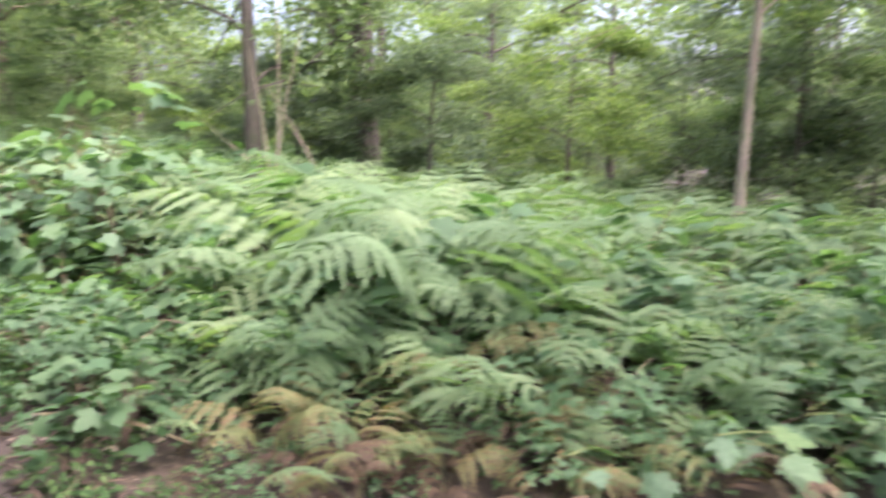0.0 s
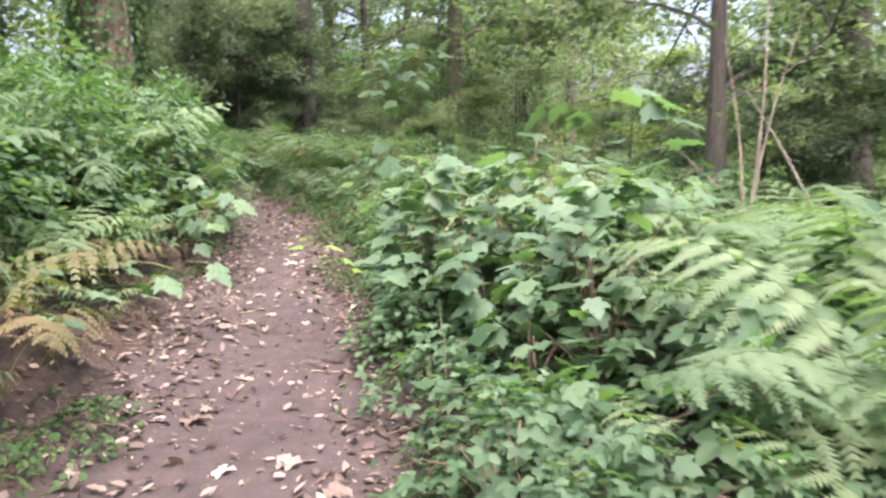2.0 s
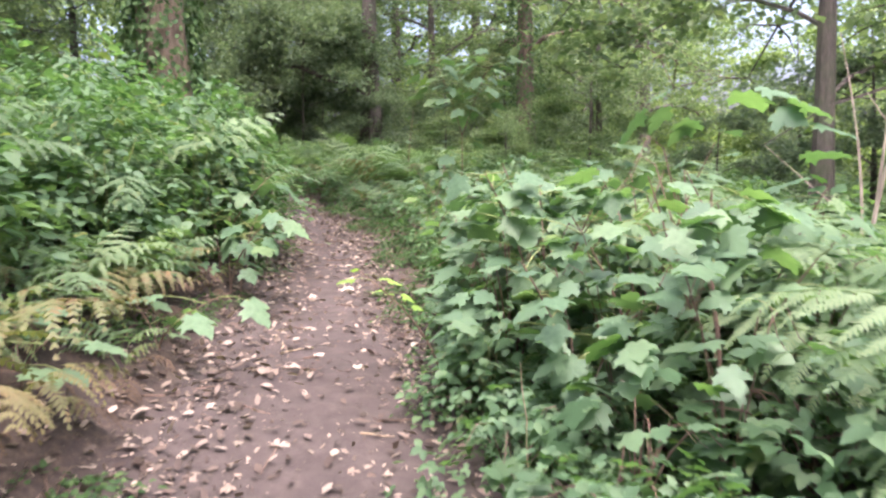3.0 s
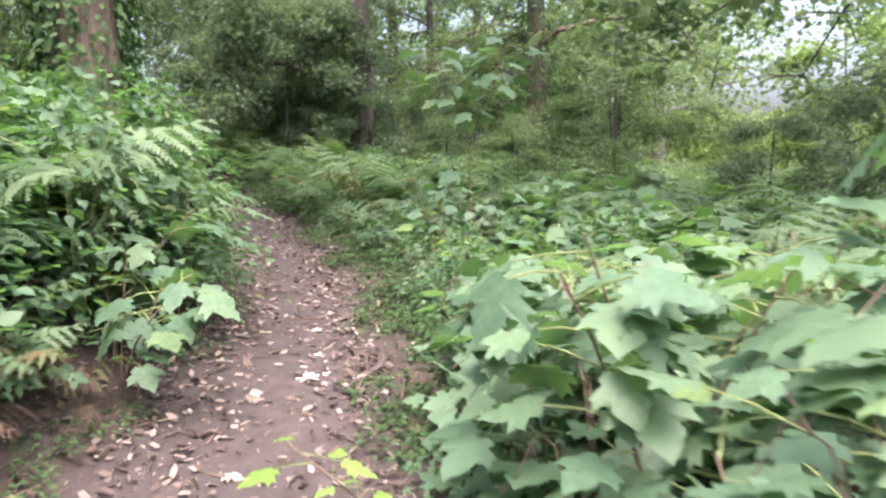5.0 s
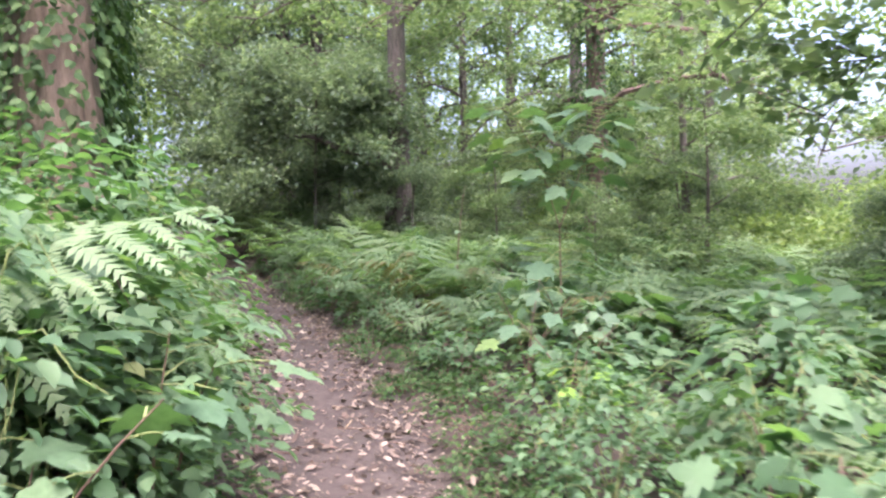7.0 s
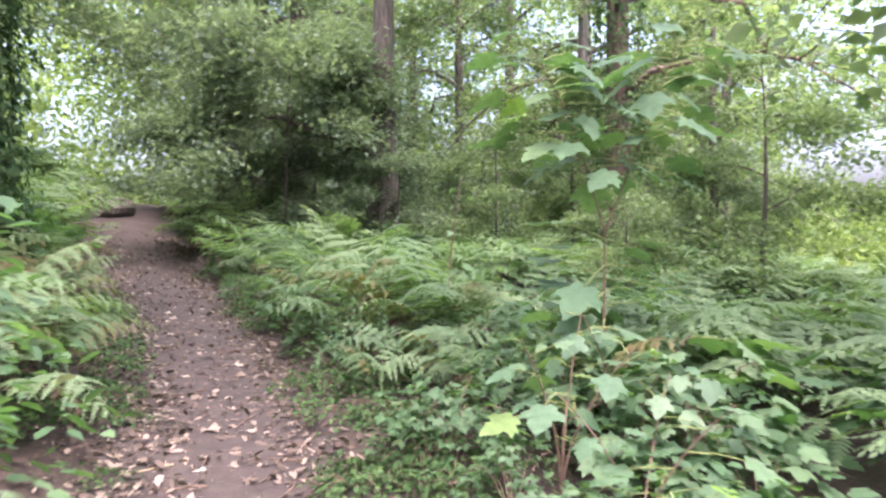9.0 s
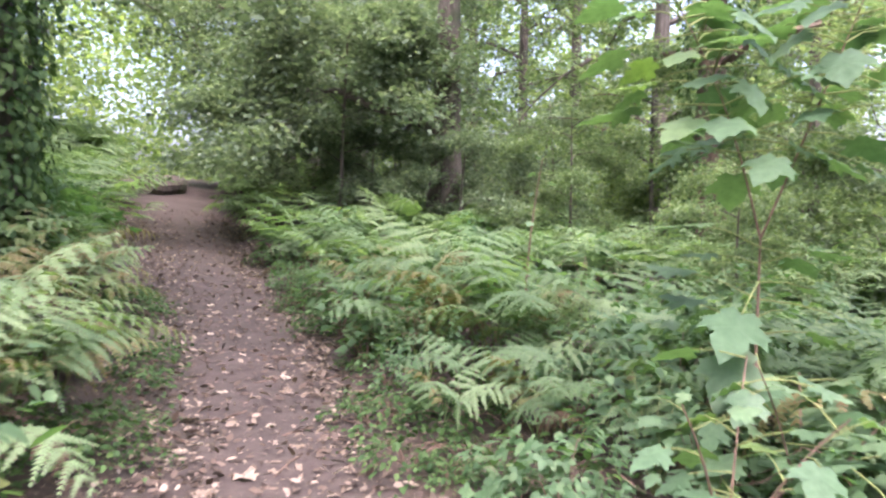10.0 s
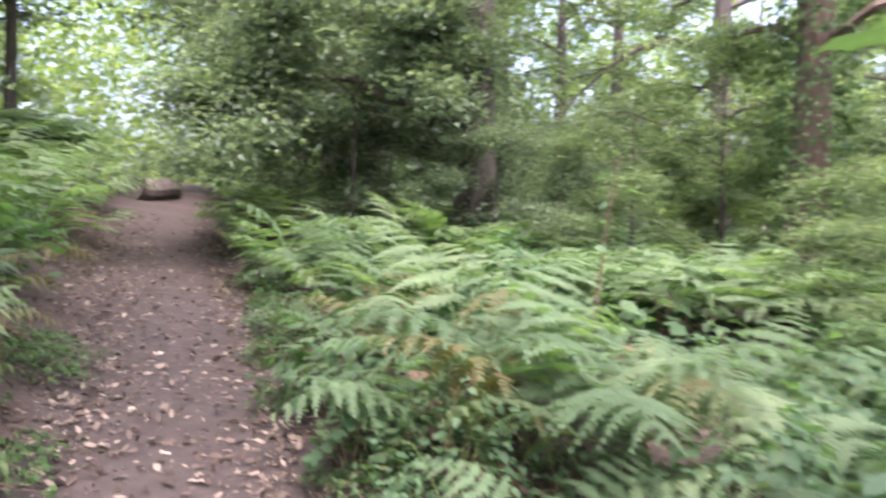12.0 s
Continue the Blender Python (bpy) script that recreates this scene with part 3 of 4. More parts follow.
# trees that fall behind the start are unseen and close off the light
while len(placed) < 66 and tries < 6000:
    tries += 1
    x, y = R_WOOD.uniform(-42, 20), R_WOOD.uniform(-12, 44)
    off, half = path_offset(np.array([x]), np.array([y]))
    if abs(off[0]) < (5.0 if off[0] > 0 else 8.0) or math.hypot(x + 4, y - 5) < 7 or clearing(x, y):
        continue
    if y > 20 and x > -24 and R_WOOD.random() < 0.35:
        continue
    if min(math.hypot(x - a, y - b) for a, b in placed) < 3.8:
        continue
    placed.append((x, y))
    meshes, label = R_WOOD.choice(KINDS)
    tree(x, y, meshes, label, R_WOOD.uniform(0, 360), R_WOOD.uniform(0.8, 1.2), group="woodland trees")

# low-limbed trees and dark shrubs round the path's far end
SHRUBS = (shrub_tree, shrub_dark, shrub_light)
# shrubs at (-13.6, 16.6) and (-16, 17) stand in for a shaded hollow
for x, y, me, s, label in ((-15.9, 16.2, drooping_tree, 1.0, "dark tree with dense drooping boughs over the ferns"), (-14.4, 7.6, canopy_tree, 0.85, "dark leafy tree overhanging the path"),
                           (-18.5, 17.8, shrub_dark, 1.0, "dark shaded shrub under the trees"), (-13.6, 16.6, shrub_dark, 0.7, "dark shaded shrub under the trees"),
                           (-16.0, 17.0, shrub_dark, 0.7, "dark shaded shrub under the trees"), (-11.8, 16.8, shrub_tree, 0.6, "leafy understorey shrub among ferns"),
                           (-7.6, 15.6, shrub_tree, 0.8, "leafy understorey shrub among ferns"), (-5.0, 15.0, shrub_dark, 0.6, "dark shaded shrub under the trees"),
                           (-8.9, 15.6, shrub_tree, 0.5, "leafy understorey shrub among ferns"), (-2.6, 13.6, shrub_dark, 0.9, "dark shaded shrub under the trees"),
                           (-0.2, 12.2, shrub_dark, 0.9, "dark shaded shrub under the trees"), (5.5, 12.0, shrub_tree, 1.0, "leafy understorey shrub among ferns"),
                           (-12.0, 20.0, shrub_tree, 1.0, "leafy understorey shrub among ferns"), (2.2, 13.4, shrub_light, 1.0, "light green shrub under the trees"),
                           (-12.5, 6.5, shrub_tree, 0.9, "leafy understorey shrub among ferns"), (-9.2, 4.6, shrub_tree, 0.8, "leafy understorey shrub among ferns"),
                           (-14.8, 7.2, shrub_tree, 0.7, "dark shaded shrub under the trees"), (-6.8, 2.6, shrub_tree, 0.7, "leafy understorey shrub among ferns"),
                           (-19.0, 8.8, shrub_dark, 0.9, "dark shaded shrub under the trees"),
                           (-22.6, 13.9, canopy_tree, 0.8, "dark leafy tree overhanging the path"), (-21.0, 11.2, canopy_tree, 0.9, "dark leafy tree overhanging the path"),
                           (-20.5, 19.5, low_tree, 1.0, "dark low-branched tree over the ferns"), (-22.6, 20.4, canopy_tree, 1.0, "dark leafy tree overhanging the path"), (-24.5, 9.6, low_tree, 1.1, "dark leafy tree behind the bank"), (-18.8, 6.6, low_tree, 1.0, "dark leafy tree behind the bank"), (-8.5, 14.1, shrub_tree, 0.42, "leafy understorey shrub among ferns")):
    tree(x, y, me, label, R_WOOD.uniform(0, 360), s, name="shrub" if me in SHRUBS else "tree", category="shrub" if me in SHRUBS else "tree")
for i in range(80):
    a, r = R_WOOD.uniform(-35, 110), R_WOOD.uniform(12, 30)
    x, y = -6 - r * math.sin(radians(a)), 8 + r * math.cos(radians(a))
    o = path_offset(np.array([x]), np.array([y]))[0][0]
    if abs(o) > 3 and not -7 < o < 0 and not clearing(x, y):
        tree(x, y, R_WOOD.choice(SHRUBS), "leafy understorey shrub in the wood", R_WOOD.uniform(0, 360), R_WOOD.uniform(0.7, 1.2), "shrub", "shrub", "understorey shrubs")


def far_wood():
    """Leaf masses of the wood beyond, too far to tell apart, with two thin places where the sky shows."""
    nr = np.random.default_rng(8)
    P, S = [], []
    for i in range(1500):
        a = nr.uniform(-60, 150) if i < 700 else nr.uniform(-8, 80)
        r = nr.uniform(28, 52)
        x, y = -6 - r * math.sin(radians(a)), 8 + r * math.cos(radians(a))
        h = 15 * nr.random() ** 1.25
        at40 = 1.8 + (h - 0.8) * 40 / r
        thin = (2.0 < a < 12.0 and 2.8 < at40 < 12.5) or (60.8 < a < 65.2 and 4.8 < at40 < 8.2)
        if thin and nr.random() < 0.88 or (16 < a < 40 and at40 > 7.5 and nr.random() < 0.5):
            continue
        n = 120
        wide = 1.1 if 0 < a < 14 or 59 < a < 67 else 1.8
        P.append(np.array([x, y, h + 1.0]) + nr.normal(0, 1, (n, 3)) * np.array([wide, wide, 0.75]))
        S.append(nr.uniform(0.2, 0.42, n))
    for i in range(170):
        a, r = nr.uniform(-10, 18), nr.uniform(23, 33)
        P.append(np.array([-6 - r * math.sin(radians(a)), 8 + r * math.cos(radians(a)), nr.uniform(-1.2, 2.4)]) + nr.normal(0, 1, (110, 3)) * np.array([1.2, 1.2, 0.6]))
        S.append(nr.uniform(0.15, 0.32, 110))
    P, S = np.concatenate(P), np.concatenate(S)
    v, f = leaves(KITE, P, np.array([0, 0, 1.0]) + nr.normal(0, 0.7, P.shape), nr.normal(0, 1, P.shape), S)
    # the lighter leaf colour stands in for daylight behind the far leaves
    tagged(new("far_wood", leaf_mesh("far_wood", v, f, CROWN_LIGHT_BACKLIT)), "distant green leaf masses of the surrounding wood", "woodland", kind="stuff")


far_wood()

# ---- undergrowth on both sides ----


def along(s):
    """A point of the path's middle at s (0: where the walk begins), and the way to its left."""
    pts = LINE[3:, :2]
    seg = np.hypot(*np.diff(pts, axis=0).T)
    run = np.concatenate([[0], np.cumsum(seg)])
    i = int(np.clip(np.searchsorted(run, s) - 1, 0, len(seg) - 1))
    d = (pts[i + 1] - pts[i]) / seg[i]
    w = np.interp(s, run, LINE[3:, 2])
    return pts[i] + d * (s - run[i]), np.array((-d[1], d[0])), w


def spot(s, side):
    """side: metres beyond the path's edge, plus to the left."""
    p, left, w = along(s)
    q = p + left * (side + math.copysign(w, side))
    return float(q[0]), float(q[1])


def bare(x, y, margin=1.15, round_start=2.5):
    """Open soil by the walker's line and round the start."""
    ax, ay, bx, by = 0.0, 0.0, -7.6, 9.0
    u = max(0, min(1.0, ((x - ax) * (bx - ax) + (y - ay) * (by - ay)) / ((bx - ax) ** 2 + (by - ay) ** 2)))
    return math.hypot(x - ax - u * (bx - ax), y - ay - u * (by - ay)) < margin or math.hypot(x, y) < round_start


def bank(s, side):
    """Shaded bare bank above the path's left edge."""
    return 4.5 < s < 8.4 and side < (0.8 if s > 5.5 else 0.65)


FAR_PLANTS = []
made = 0
while made < 205:
    s, side = R_FERN.uniform(-3, 20), 0.3 + 5.0 * R_FERN.random() ** 1.35
    x, y = spot(s, -side)
    if side < 0.6 and s < 7 and R_FERN.random() < 0.7 or bare(x, y, 1.3, 3.5) or math.hypot(x + 2.8, y - 5.6) < 1.0:
        continue
    made += 1
    dry = side < (1.0 if s < 10 else 1.7)
    tall = np.interp(s, (0, 4.5, 7), (1.55, 1.45, 1.25)) * R_FERN.uniform(0.78, 1.12) * min(1, 0.72 + 0.2 * side)
    if x > 0.4 and y < 7:
        tall *= 0.68
    elif bare(x, y, 2.0, 0):
        tall *= 0.62
    if side < 2.6:
        fern(x, y, float(tall), 0.6 if dry else 0.92, 0.14 if dry else 0.05, R_FERN.choice((5, 6, 6)))
    else:
        FAR_PLANTS.append((x, y, float(tall)))
for i in range(95):
    s, side = R_FERN.uniform(1.0, 20), 0.15 + 3.5 * R_FERN.random() ** 1.5
    if bank(s, side):
        continue
    if 7.0 < s < 10.2:
        side += 1.3
    if s > 13:
        side += 0.75
    x, y = spot(s, side)
    if bare(x, y, 1.1, 0):
        continue
    yellow = (s < 6.3 or 9.8 < s < 14.5) and side < 1.5
    fern(x, y, R_FERN.uniform(0.75, 1.15) * (0.8 if s > 12 else 1.0), 0.3 if yellow else 0.85, 0.45 if yellow else 0.12, 5)

for x, y, tall, green in ((0.05, 3.15, 0.85, 1.0), (1.05, 3.35, 0.8, 1.0), (-0.7, 3.0, 0.7, 0.1), (-0.35, 3.4, 0.8, 0.1), (0.55, 3.5, 0.8, 0.2), (1.6, 3.6, 0.9, 0.5)):
    fern(x, y, tall, green, (1 - green) * 0.3, 5)
for i in range(11):
    fern(R_FERN.uniform(-0.9, 1.3), R_FERN.uniform(2.6, 3.4), R_FERN.uniform(0.45, 0.65), 0.15, 0.25, 4)
for i in range(16):
    x, y = spot(R_FERN.uniform(4.6, 9.2), R_FERN.uniform(0.85, 2.6))
    fern(x, y, R_FERN.uniform(1.2, 1.5), 0.95, 0.05, 5)
for x, y, tall in ((-0.85, 4.5, 1.6), (-1.35, 5.2, 1.6), (-0.4, 4.25, 1.55), (-1.9, 6.3, 1.7), (-1.1, 5.7, 1.7), (-0.2, 5.0, 1.65)):
    fern(x, y, tall, 1.0, 0, 5)
for x, y in ((-5.5, 4.5), (-5.7, 4.2), (-5.35, 4.1), (-5.7, 4.85), (-5.95, 5.2), (-6.0, 4.6), (-5.5, 3.7), (-5.9, 3.9)):
    fern(x, y, R_FERN.uniform(0.65, 0.85), 0.4, 0.4, 6)
fern(-4.85, 4.15, 0.42, 1.0, 0, 4)
for i in range(12):
    x, y = spot(2.2 + 0.13 * i, R_FERN.uniform(0.25, 0.75))
    fern(x, y, R_FERN.uniform(0.6, 0.85), 0.25, 0.45, 5)

for x, y, tall in ((-6.6, 5.6, 1.3), (-7.0, 6.0, 1.35), (-7.5, 6.5, 1.4), (-6.9, 5.3, 1.4), (-7.5, 5.9, 1.5), (-8.0, 6.6, 1.5), (-6.3, 4.9, 1.25)):
    fern(x, y, tall, 0.95, 0.05, 5)
for x, y in ((-5.0, 3.7), (-5.3, 3.3), (-5.6, 3.45)):
    fern(x, y, 0.8, 0.55, 0.4, 6)


for x, y, tall in ((-9.5, 8.65, 0.65), (-9.95, 9.0, 0.7), (-9.15, 8.35, 0.65), (-10.45, 9.35, 0.65), (-9.75, 8.7, 0.85), (-9.4, 8.4, 0.8), (-10.2, 8.95, 0.85), (-10.6, 9.2, 0.8), (-11.1, 9.55, 0.8), (-11.7, 9.9, 0.75), (-12.4, 10.3, 0.75), (-13.2, 10.7, 0.7),
                   (-14.0, 11.05, 0.75), (-10.1, 8.4, 0.95), (-10.9, 8.9, 0.95), (-11.8, 9.4, 0.9), (-9.6, 8.05, 0.9), (-9.2, 8.15, 0.8), (-10.4, 8.7, 0.9), (-11.3, 9.2, 0.9), (-12.2, 9.9, 0.85), (-12.9, 10.3, 0.8)):
    fern(x, y, tall * 1.15, 0.4, 0.4, 6)
for x, y, tall in ((-5.6, 4.75, 0.65), (-5.45, 4.55, 0.6), (-5.85, 5.1, 0.65), (-5.3, 4.4, 0.55), (-4.4, 3.05, 0.75), (-4.55, 3.35, 0.75), (-4.75, 3.6, 0.7), (-5.0, 4.0, 0.7), (-5.25, 4.25, 0.75), (-4.3, 2.75, 0.75)):
    fern(x, y, tall, 0.35, 0.45, 6)
for i in range(14):
    x, y = spot(R_FERN.uniform(1.8, 8.0), R_FERN.uniform(0.3, 0.75))
    fern(x, y, R_FERN.uniform(0.4, 0.6), 0.1, 0.3, 4)
for i in range(34):
    x, y = (R_FERN.uniform(-22.4, -20.8), R_FERN.uniform(13.3, 14.6)) if i % 2 else (R_FERN.uniform(-22.6, -20.4), R_FERN.uniform(17.0, 18.2))
    FAR_PLANTS.append((x, y, R_FERN.uniform(1.15, 1.4)))


def far_bracken():
    """The bracken further off, where plants run together."""
    nr = np.random.default_rng(17)
    shapes = []
    for me in FRONDS["far"]:
        co = np.empty(len(me.vertices) * 3)
        me.vertices.foreach_get("co", co)
        quads = [tuple(q.vertices) for q in me.polygons if len(q.vertices) == 5]
        shapes.append((co.reshape(-1, 3), np.array(quads)))
    V, F, total = [], [], 0
    for i in range(590 + len(FAR_PLANTS)):
        size = nr.uniform(1.0, 1.5)
        if i >= 590:
            x, y, size = FAR_PLANTS[i - 590]
        elif i >= 490:
            x, y = nr.uniform(-13, 5), nr.uniform(15.5, 30)
        elif i >= 420:
            x, y = nr.uniform(0.5, 9), nr.uniform(6.5, 15)
        elif i < 270:
            x, y = spot(nr.uniform(-3, 25), -nr.uniform(4.5, 15))
        else:
            x, y = spot(nr.uniform(19.5, 27), (-1 if i % 2 else 1) * nr.uniform(0.1, 4.5))
        z = at(x, y)
        for k in range(4 if i < 590 else 6):
            co, q = shapes[k % 3]
            m = np.array(pose(x, y, z, nr.uniform(-16, 8), nr.uniform(-10, 10), 72 * k + nr.uniform(-40, 40)))
            V.append((co * size * nr.uniform(0.85, 1.1)) @ m[:3, :3].T + m[:3, 3])
            F.append(q + total)
            total += len(co)
    tagged(new("far_bracken", leaf_mesh("far_bracken", np.concatenate(V), np.concatenate(F), FERN_FAR)), "green bracken covering the woodland floor", "bracken", kind="stuff")


far_bracken()

for i in range(300):
    s, side = R_PLANT.uniform(-3, 20), 0.15 + 7 * R_PLANT.random() ** 1.5
    x, y = spot(s, -side)
    if not bare(x, y, 0.7, 3.2):
        plant(R_PLANT.choice(("bramble", "bramble", "nettle", "seedling")), x, y, R_PLANT.uniform(0.55, 0.95) * min(1.15, 0.55 + 0.6 * side))
for i in range(310):
    s, side = R_PLANT.uniform(0.5, 20), 0.3 + 7 * R_PLANT.random() ** 1.2
    x, y = spot(s, side)
    if bank(s, side) or 10.2 < s < 15 and side < 1.5:
        continue
    if 2.8 < s < 6.6:
        side += 0.55
        x, y = spot(s, side)
    if s > 12.5:
        x, y = spot(s, side + 0.45)
    tall = 1.45 if 2.0 < s < 10.5 and side > 0.8 else 1.0
    kind = "thicket" if tall > 1 and R_PLANT.random() < 0.55 else R_PLANT.choice(("bramble", "nettle", "nettle", "seedling"))
    plant(kind, x, y, R_PLANT.uniform(0.75, 1.1) * min(1, 0.6 + 0.5 * side))
for i in range(46):
    s, side = R_PLANT.uniform(6.8, 10.3), R_PLANT.uniform(0.45, 3.0)
    if bank(s, side):
        side += 0.6
    x, y = spot(s, side)
    plant(R_PLANT.choice(("thicket", "thicket", "nettle", "seedling")), x, y, R_PLANT.uniform(0.85, 1.15) * min(1, 0.7 + 0.3 * side))
for x, y, k in ((-9.4, 7.95, 1.0), (-7.1, 6.7, 0.85), (-6.8, 6.3, 0.85), (-7.55, 7.1, 0.85), (-7.3, 6.25, 1.0), (-7.9, 6.95, 1.0), (-6.55, 5.85, 0.95), (-8.25, 7.3, 1.0), (-7.8, 6.3, 1.05), (-7.0, 5.6, 1.0), (-8.5, 6.7, 1.05)):
    plant("thicket", x, y, k)
for i in range(22):
    s, side = R_PLANT.uniform(1.5, 6.0), R_PLANT.uniform(1.1, 2.8)
    x, y = spot(s, side)
    plant(R_PLANT.choice(("thicket", "nettle", "seedling")), x, y, R_PLANT.uniform(1.0, 1.3))
for i in range(26):
    x, y = spot(R_PLANT.uniform(1.2, 4.6), R_PLANT.uniform(0.1, 0.7))
    plant(R_PLANT.choice(("ivy", "ivy", "bramble")), x, y, R_PLANT.uniform(0.5, 0.75))
for i in range(30):
    x, y = spot(R_PLANT.uniform(2.0, 7.0), -R_PLANT.uniform(0.12, 0.75))
    if not bare(x, y, 0.75, 3.0):
        plant(R_PLANT.choice(("bramble", "bramble", "nettle", "seedling")), x, y, R_PLANT.uniform(0.55, 0.8))
for x, y, k in ((-3.55, 5.7, 0.85), (-3.9, 6.15, 0.85), (-3.3, 5.35, 0.85), (-4.35, 6.65, 0.7), (-3.6, 6.3, 0.95), (-3.0, 5.6, 1.0), (-2.6, 5.1, 0.95), (-2.5, 5.9, 1.1), (-3.4, 6.2, 1.0), (-2.0, 5.5, 1.05), (-3.0, 6.6, 1.05), (-2.1, 4.9, 0.95), (-3.9, 7.0, 0.85), (-6.6, 10.0, 0.65), (-7.3, 10.3, 0.65),
                (-7.0, 6.4, 0.85), (-7.3, 6.0, 0.95), (1.9, 3.6, 0.5), (-7.9, 11.4, 0.7)):
    plant("sycamore", x, y, k)
for x, y, k in ((-1.3, 4.6, 1.35), (-0.7, 4.9, 1.4), (0.0, 4.4, 1.3), (0.5, 4.0, 1.1), (-0.3, 3.9, 1.1), (-1.0, 4.0, 1.15), (0.4, 5.4, 1.4), (-0.9, 5.6, 1.45)):
    plant(R_PLANT.choice(("seedling", "seedling", "bramble")), x, y, k)
for x, y, k in ((-0.75, 2.75, 0.42), (-0.2, 2.85, 0.4), (0.45, 2.9, 0.45), (0.2, 3.35, 0.5), (0.95, 3.0, 0.45), (-0.5, 3.3, 0.5)):
    plant("bramble", x, y, k)
for x, y, k in ((-5.25, 4.6, 0.5), (-5.15, 4.35, 0.55), (-5.4, 4.9, 0.5), (-5.05, 4.05, 0.4), (-5.65, 5.2, 0.5), (-5.3, 3.9, 0.5), (-5.8, 5.55, 0.45)):
    plant("ivy", x, y, k)
for x, y, k in ((-5.9, 4.9, 0.7), (-6.1, 4.4, 0.8), (-5.7, 4.1, 0.6), (-6.2, 5.2, 0.8)):
    plant("bramble", x, y, k)
for i in range(240):
    s = R_PLANT.uniform(0.5, 17)
    side = R_PLANT.choice((-1, -1, 1)) * R_PLANT.uniform(0.08, 0.7)
    x, y = spot(s, side)
    if not bare(x, y, 0.3) and not (side > 0 and bank(s, side)):
        plant("ivy", x, y, R_PLANT.uniform(0.4, 0.85))


# ---- young sycamores whose broad leaves can be told apart ----
def lobed_leaf(k, droop, material=BROADLEAF):
    """A lobed leaf blade at the end of where its stalk reaches, the stalk's foot at the origin."""
    blade = PALMATE[0] * np.array([1, 1, k])
    c, s = math.cos(droop), math.sin(droop)
    me = mesh_of("leaf", [(x, 1.15 + c * y + s * z, 0.3 - s * y + c * z) for x, y, z in blade], PALMATE[1], material)
    me.polygons.foreach_set("use_smooth", np.ones(len(me.polygons), bool))
    return me


sv, sf = [], []
tube(sv, sf, [(0, 0, 0), (0, 0.6, 0.22), (0, 1.16, 0.3)], [0.024, 0.018, 0.013], 5)
STALK = mesh_of("stalk", sv, sf, STEM_GREEN)
LEAF_MESHES = [lobed_leaf(k, d) for k, d in ((0.8, 0.2), (1.3, 0.45), (1.9, 0.7), (1.1, 0.0))]
YOUNG_MESHES = [lobed_leaf(k, d, YOUNG_LEAF) for k, d in ((0.9, 0.1), (1.3, 0.3))]
R_SAP = random.Random(5)


def sycamore(x, y, tall, n, size, lean=(0.0, 0.0), low=0.3, reach=1.0, stems=1, pool=None):
    """A young sycamore: thin stems, each leaf a part on its own stalk."""
    root = empty("young_sycamore", x, y, at(x, y) - 0.02)
    for k in range(stems):
        a0 = 6.28 * k / stems + R_SAP.uniform(-0.5, 0.5)
        push = 0.0 if stems == 1 else 0.34
        top = np.array((lean[0] + push * math.cos(a0), lean[1] + push * math.sin(a0), tall * R_SAP.uniform(0.8, 1.0)))
        pts = [np.array((top[0] * u * u, top[1] * u * u, top[2] * u)) for u in np.linspace(0, 1, 8)]
        v, f = [], []
        tube(v, f, pts, [0.011 * (1 - 0.1 * q) * (tall / 1.5) ** 0.5 for q in range(8)], 6)
        part("stem", mesh_of("stem", v, f, STEM_BROWN), root)
        for i in range(n // stems):
            u = low + (1 - low) * (i + R_SAP.random()) / (n // stems)
            p = (top[0] * u * u, top[1] * u * u, top[2] * u)
            a = i * 2.2 + R_SAP.uniform(-0.5, 0.5)
            s = size * R_SAP.uniform(0.65, 1.2)
            m = pose(*p, R_SAP.uniform(-24, 12), R_SAP.uniform(-16, 16), math.degrees(a) - 90) @ Matrix.Diagonal((s, s * reach * R_SAP.uniform(0.8, 1.25), s, 1))
            part("stalk", STALK, part("leaf", R_SAP.choice(pool or LEAF_MESHES), root, m=m))
    return tagged(root, "young sycamore with broad five-lobed green leaves", "sapling", "young sycamores")


def forked_sycamore(x, y, fork, tops, size):
    """A young sycamore whose stem forks; its broad leaves lie level in layers."""
    root = empty("young_sycamore", x, y, at(x, y) - 0.02)
    foot, knee = np.zeros(3), np.array((0, 0, fork))
    for k, (a, b, n) in enumerate([(foot, knee, 22)] + [(knee, np.array(p), 36) for p in tops]):
        v, f = [], []
        bow = np.array((0.02, 0.02, 0.06)) * (k > 0)
        line = [a + (b - a) * u + bow * math.sin(3.1 * u) for u in np.linspace(0, 1, 8)]
        tube(v, f, line, [(0.012 if k == 0 else 0.0065) * (1 - 0.08 * q) for q in range(8)], 6)
        part("stem", mesh_of("stem", v, f, STEM_BROWN), root)
        for i in range(n):
            u = 0.22 + 0.78 * ((i // 2 + 0.5) / (n // 2)) ** 0.85
            p = a + (b - a) * u + bow * math.sin(3.1 * u)
            turn = 90 * (i // 2) + 180 * (i % 2) + R_SAP.uniform(-35, 35)
            s = size * R_SAP.uniform(0.75, 1.2)
            m = pose(*p, R_SAP.uniform(-32, 8), R_SAP.uniform(-18, 18), turn) @ Matrix.Diagonal((s, s * R_SAP.uniform(0.9, 1.4), s, 1))
            part("stalk", STALK, part("leaf", R_SAP.choice(LEAF_MESHES[:2] + LEAF_MESHES[3:]), root, m=m))
    return tagged(root, "forked young sycamore with level layers of broad leaves", "sapling", "young sycamores")


forked_sycamore(-7.34, 10.9, 1.22, ((-0.32, -0.24, 2.25), (0.34, 0.28, 2.35)), 0.205)
